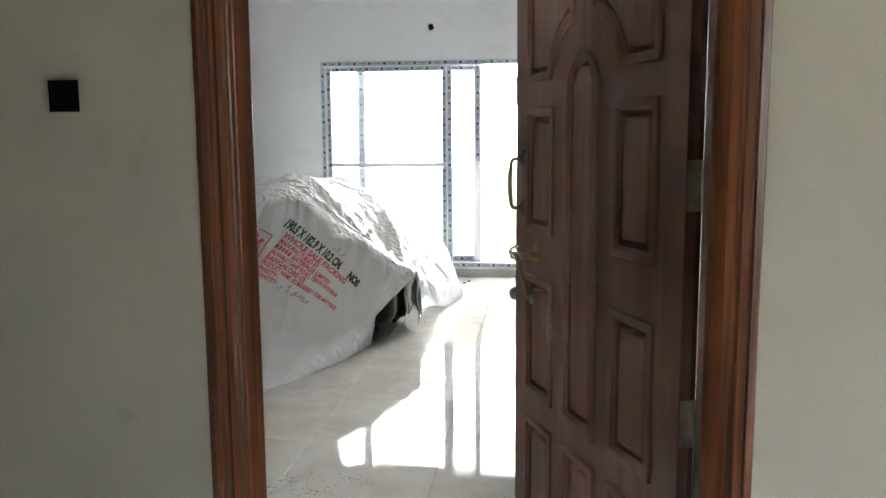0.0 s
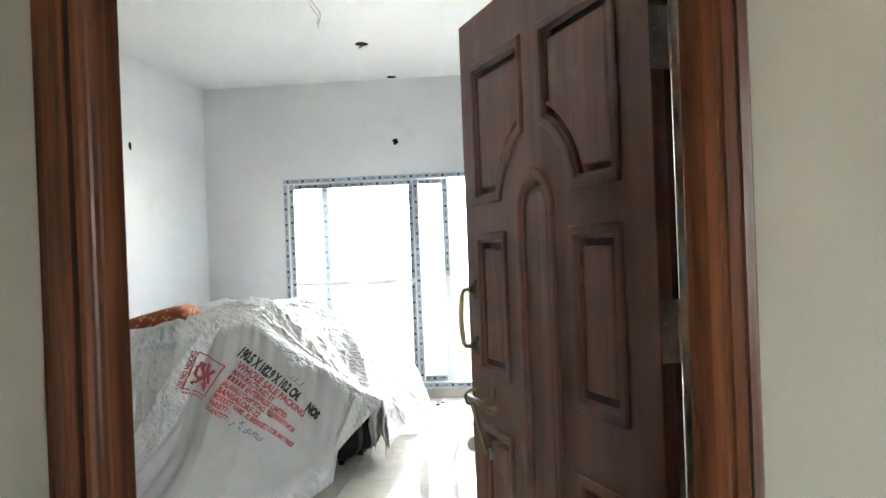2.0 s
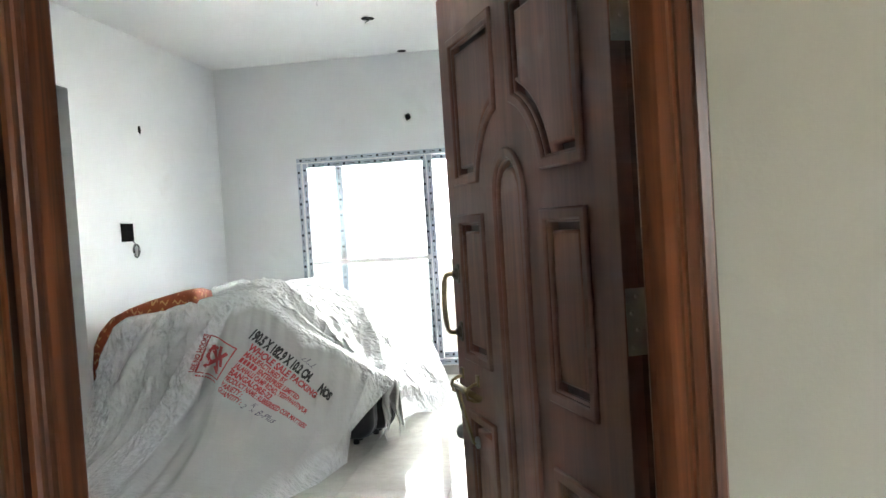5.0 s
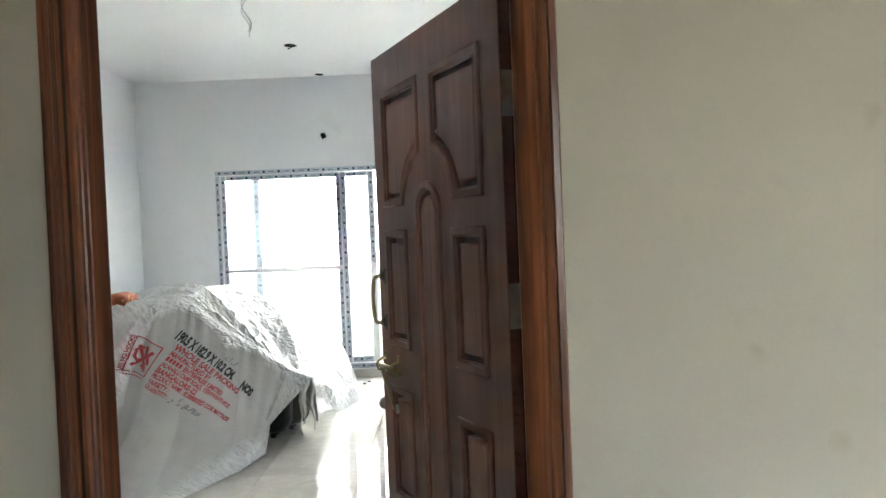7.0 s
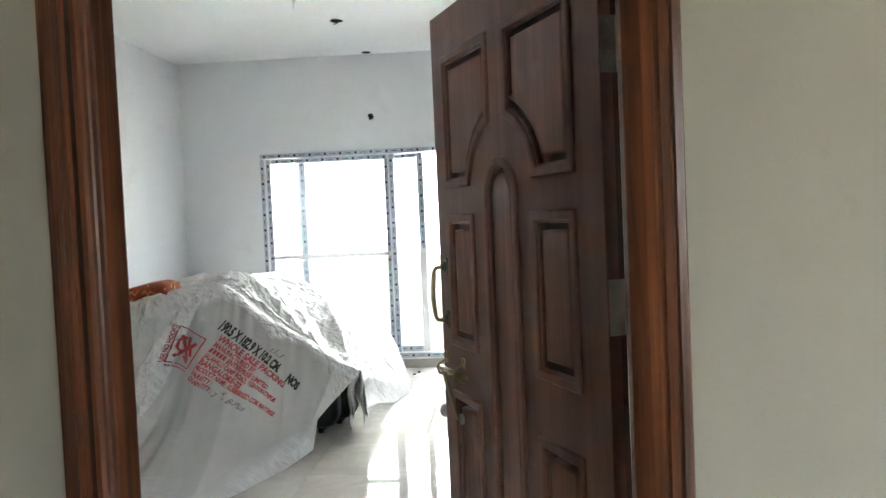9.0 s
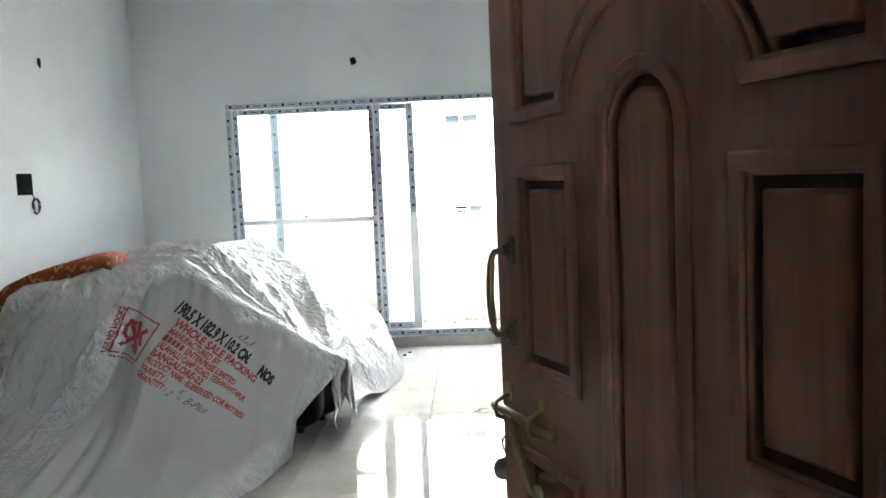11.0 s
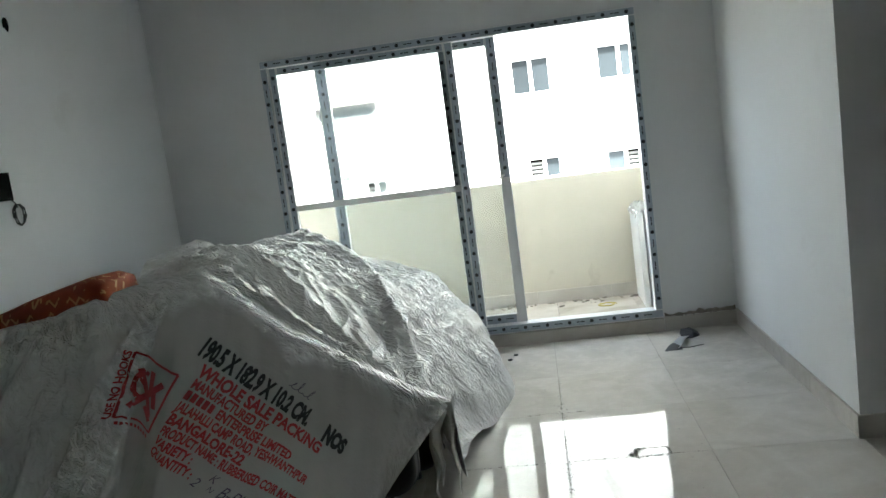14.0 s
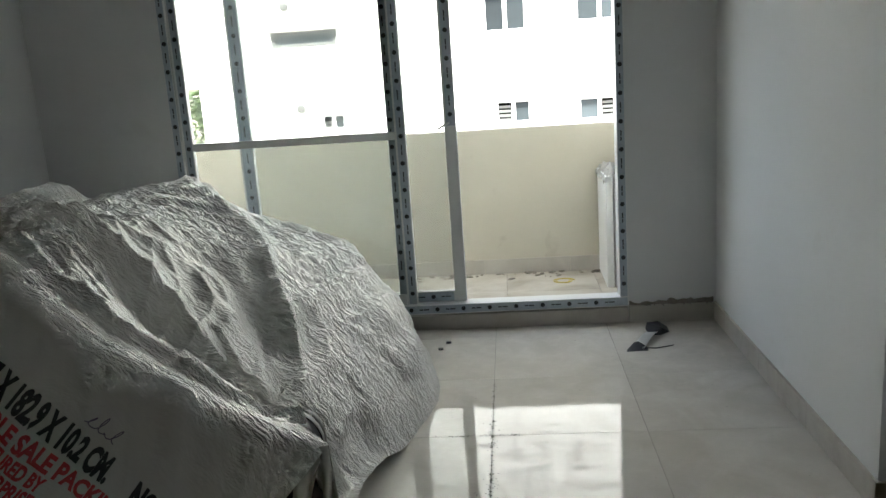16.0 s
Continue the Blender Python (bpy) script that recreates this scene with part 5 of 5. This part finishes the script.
switch = thing("switch_box", "open black switch box in the wall with a coil of wire", "switch box", Matrix.Translation((0, -1.814, 1.49)))
bm = bmesh.new()
box(bm, (0.0, -0.092, -0.062), (0.004, 0.085, 0.072), 0.0015)
# flat plate on the wall, black in place of the box's unlit inside
part("box_mouth", bm, M_DARK, switch)
part("wire_coil", tube(bmesh.new(), [(0.012 + 0.004 * math.sin(i), 0.095 + 0.040 * math.sin(i * 0.7) * (0.7 + 0.02 * i), -0.135 - 0.052 * math.cos(i * 0.7)) for i in range(26)], 0.004, 6), M_BLACKWIRE, switch, "", True)
part("wire_tail", tube(bmesh.new(), [(0.004, 0.05, -0.05), (0.012, 0.075, -0.075), (0.012, 0.09, -0.10)], 0.003, 6), M_BLACKWIRE, switch, "", True)

mouth = thing("switch_opening", "open square switch box cut into the corridor wall", "switch box", Matrix.Translation((1.945, CY + 0.02, 1.444)))
bm = bmesh.new()
box(bm, (-0.0368, -0.013, -0.0345), (0.0368, 0.028, 0.0345))
# block set almost flush, coloured with the shade of the empty box
part("box_inside", bm, M_DARK, mouth)
bm = flat_shape([(-0.040 + 0.004 * math.sin(5 * i), -0.038 + 0.076 * i / 8) for i in range(9)] + [(0.040 + 0.005 * math.sin(7 * i), 0.038 - 0.076 * i / 8) for i in range(9)], [rect(-0.034, 0.034, -0.032, 0.032)], 0.004, 0.0)
bm.transform(Matrix.Translation((0, -0.018, 0)))
part("plaster_rim", bm, M_CREAM, mouth)

# broken plaster along the ledge beside the balcony door
bm = bmesh.new()
rng = random.Random(8)
k = 60
prev = None
for i in range(k + 1):
    x = lerp(WX1 + 0.006, XR - 0.014, i / k)
    h = 0.010 + 0.045 * max(0.0, noise.noise(Vector((x * 9, 0.3, 5)))) + 0.012 * noise.noise(Vector((x * 40, 1.3, 5))) + 0.02 * (i / k)
    d = 0.006 + 0.010 * abs(noise.noise(Vector((x * 25, 2.0, 1))))
    ring = [bm.verts.new((x, 0.004, 0.096)), bm.verts.new((x, -d, 0.096)), bm.verts.new((x, -d * 0.8, 0.096 + max(0.004, h * 0.8))), bm.verts.new((x, 0.004, 0.098 + max(0.005, h)))]
    if prev:
        for q in range(4):
            bm.faces.new((prev[q], prev[(q + 1) % 4], ring[(q + 1) % 4], ring[q]))
    prev = ring
for i in range(16):
    r = rng.uniform(0.004, 0.012)
    m = Matrix.Translation((rng.uniform(WX1 + 0.03, XR - 0.03), -0.014 - rng.uniform(0, 0.004), 0.095 + r * 0.4)) @ Matrix.Rotation(rng.uniform(0, 3), 4, "Y") @ Matrix.Diagonal((r * rng.uniform(1.2, 3), 0.006, r * 0.6, 1))
    bmesh.ops.create_icosphere(bm, subdivisions=1, radius=1, matrix=m)
solid("broken_plaster", bm, M_PLASTER, "broken dirty plaster above the tile ledge", "plaster", kind="stuff")

# offcut of film and scraps on the floor
scrap = thing("film_offcut", "torn offcut of printed film with black tape ends on the floor", "debris", Matrix.Translation((3.30, -0.34, 0.0)))
bm = bmesh.new()
n = 10
a = [[bm.verts.new((lerp(-0.09, 0.03, i / n) + s * 0.028, lerp(-0.12, 0.14, i / n) - s * 0.014, 0.006 + 0.016 * math.sin(math.pi * i / n) + 0.004 * s)) for s in (-1, 1)] for i in range(n + 1)]
for i in range(n):
    bm.faces.new((a[i][0], a[i][1], a[i + 1][1], a[i + 1][0]))
bmesh.ops.solidify(bm, geom=bm.faces[:], thickness=0.002)
part("film_strip", bm, M_PVC, scrap)


def crumple(points):
    bm = bmesh.new()
    for p in points:
        bm.verts.new(p)
    bmesh.ops.convex_hull(bm, input=bm.verts[:])
    return bm


part("tape_end", crumple([(-0.155, -0.155, 0.001), (-0.045, -0.15, 0.001), (-0.05, -0.115, 0.012), (-0.085, -0.07, 0.026), (-0.11, -0.08, 0.022), (-0.15, -0.14, 0.006), (-0.06, -0.08, 0.001)]), M_INK, scrap)
part("tape_end", crumple([(0.0, 0.09, 0.001), (0.055, 0.08, 0.001), (0.11, 0.13, 0.001), (0.105, 0.17, 0.018), (0.06, 0.19, 0.045), (0.0, 0.18, 0.042), (-0.015, 0.14, 0.02), (0.07, 0.11, 0.03)]), M_INK, scrap)
part("tape_thread", tube(bmesh.new(), [(-0.06, -0.11, 0.003), (0.0, -0.12, 0.003), (0.05, -0.10, 0.003), (0.09, -0.085, 0.003)], 0.0025, 6), M_INK, scrap, "", True)
for k, (x, y) in enumerate(((2.20, -0.36), (2.235, -0.26))):
    solid("rubber_scrap", box(bmesh.new(), (x - 0.014, y - 0.010, 0.0005), (x + 0.014, y + 0.010, 0.012), 0.004), M_INK, "small black rubber scrap on the floor tiles", "debris", group="rubber scraps")

# dirt ground into the joints, and the outline of something once stuck to the floor
def dirt():
    rnd = random.Random(77)
    bm = bmesh.new()

    def fleck(x, y, a, b):
        turn, k = rnd.uniform(0, 3.1), rnd.randint(5, 8)
        ring = []
        for i in range(k):
            t, r = 2 * math.pi * i / k, rnd.uniform(0.5, 1.0)
            u, v = a * r * math.cos(t), b * r * math.sin(t)
            ring.append(bm.verts.new((x + u * math.cos(turn) - v * math.sin(turn), y + u * math.sin(turn) + v * math.cos(turn), 0.0012)))
        bm.faces.new(ring)

    def line(x0, y0, x1, y1, count, spread):
        for _ in range(count):
            t, g = rnd.random(), rnd.gauss(0, 1)
            n = Vector((y0 - y1, x1 - x0)).normalized() * spread * g
            s = rnd.uniform(0.0015, 0.0055) / (1 + 0.5 * abs(g))
            fleck(lerp(x0, x1, t) + n.x, lerp(y0, y1, t) + n.y, s * rnd.uniform(1, 2.5), s)

    line(TX, -2.75, TX, -0.85, 330, 0.004)
    line(TX, -2.3, TX, -1.7, 90, 0.025)
    line(TX, -1.55, TX, -1.25, 40, 0.015)
    line(2.0, TY - 2 * TILE, 3.1, TY - 2 * TILE, 150, 0.004)
    line(2.25, TY - TILE, 2.62, TY - TILE, 60, 0.005)
    x0, x1, y0, y1 = 2.785, 2.925, -2.025, -1.935
    for p, q in (((x0, y0), (x1, y0)), ((x1, y0), (x1, y1)), ((x1, y1), (x0, y1)), ((x0, y1), (x0, y0))):
        line(*p, *q, 55, 0.006)
    line(x0 - 0.03, y0 + 0.02, x0 + 0.02, y1, 60, 0.012)
    for x, y, k in ((1.86, -4.95, 50), (1.92, -4.88, 40), (2.05, -5.00, 40), (2.18, -4.88, 30)):
        for _ in range(k):
            fleck(x + rnd.gauss(0, 0.045), y + rnd.gauss(0, 0.03), rnd.uniform(0.002, 0.010), rnd.uniform(0.001, 0.004))
    for _ in range(140):
        fleck(rnd.uniform(1.9, 3.6), rnd.uniform(-5.5, -0.2), rnd.uniform(0.001, 0.005), rnd.uniform(0.001, 0.0025))
    return bm


solid("floor_dirt", dirt(), M_DIRT, "dark dirt flecks ground into the floor joints", "dirt", kind="stuff")

# ---------------------------------------------------------------- floor tiles, last
t_mesh = tile_mesh("tile", TILE - 0.0017, TILE - 0.0017, M_TILE)
i0, i1 = math.floor((-2.8 - TX) / TILE), math.ceil((6.2 - TX) / TILE)
j0, j1 = math.floor((-9.7 - TY) / TILE), math.ceil((0.0 - TY) / TILE)
for i in range(i0, i1):
    for j in range(j0, j1):
        cx, cy = TX + (i + 0.5) * TILE, TY + (j + 0.5) * TILE
        if cx > 4.4 and cy > -1.6 or cx < -0.05 and cy > YL + 0.31:
            continue
        t = new("tile", t_mesh)
        t.location = (cx, cy, 0.0)
        t.parent = floor
b_mesh = tile_mesh("tile", 0.597, 0.497, M_DUSTTILE)
slab = bpy.data.objects["balcony_slab"]
for i in range(9):
    for j in range(2):
        t = new("tile", b_mesh)
        t.location = (-0.75 + 0.6 * i, 0.46 + 0.5 * j, 0.0)
        t.parent = slab
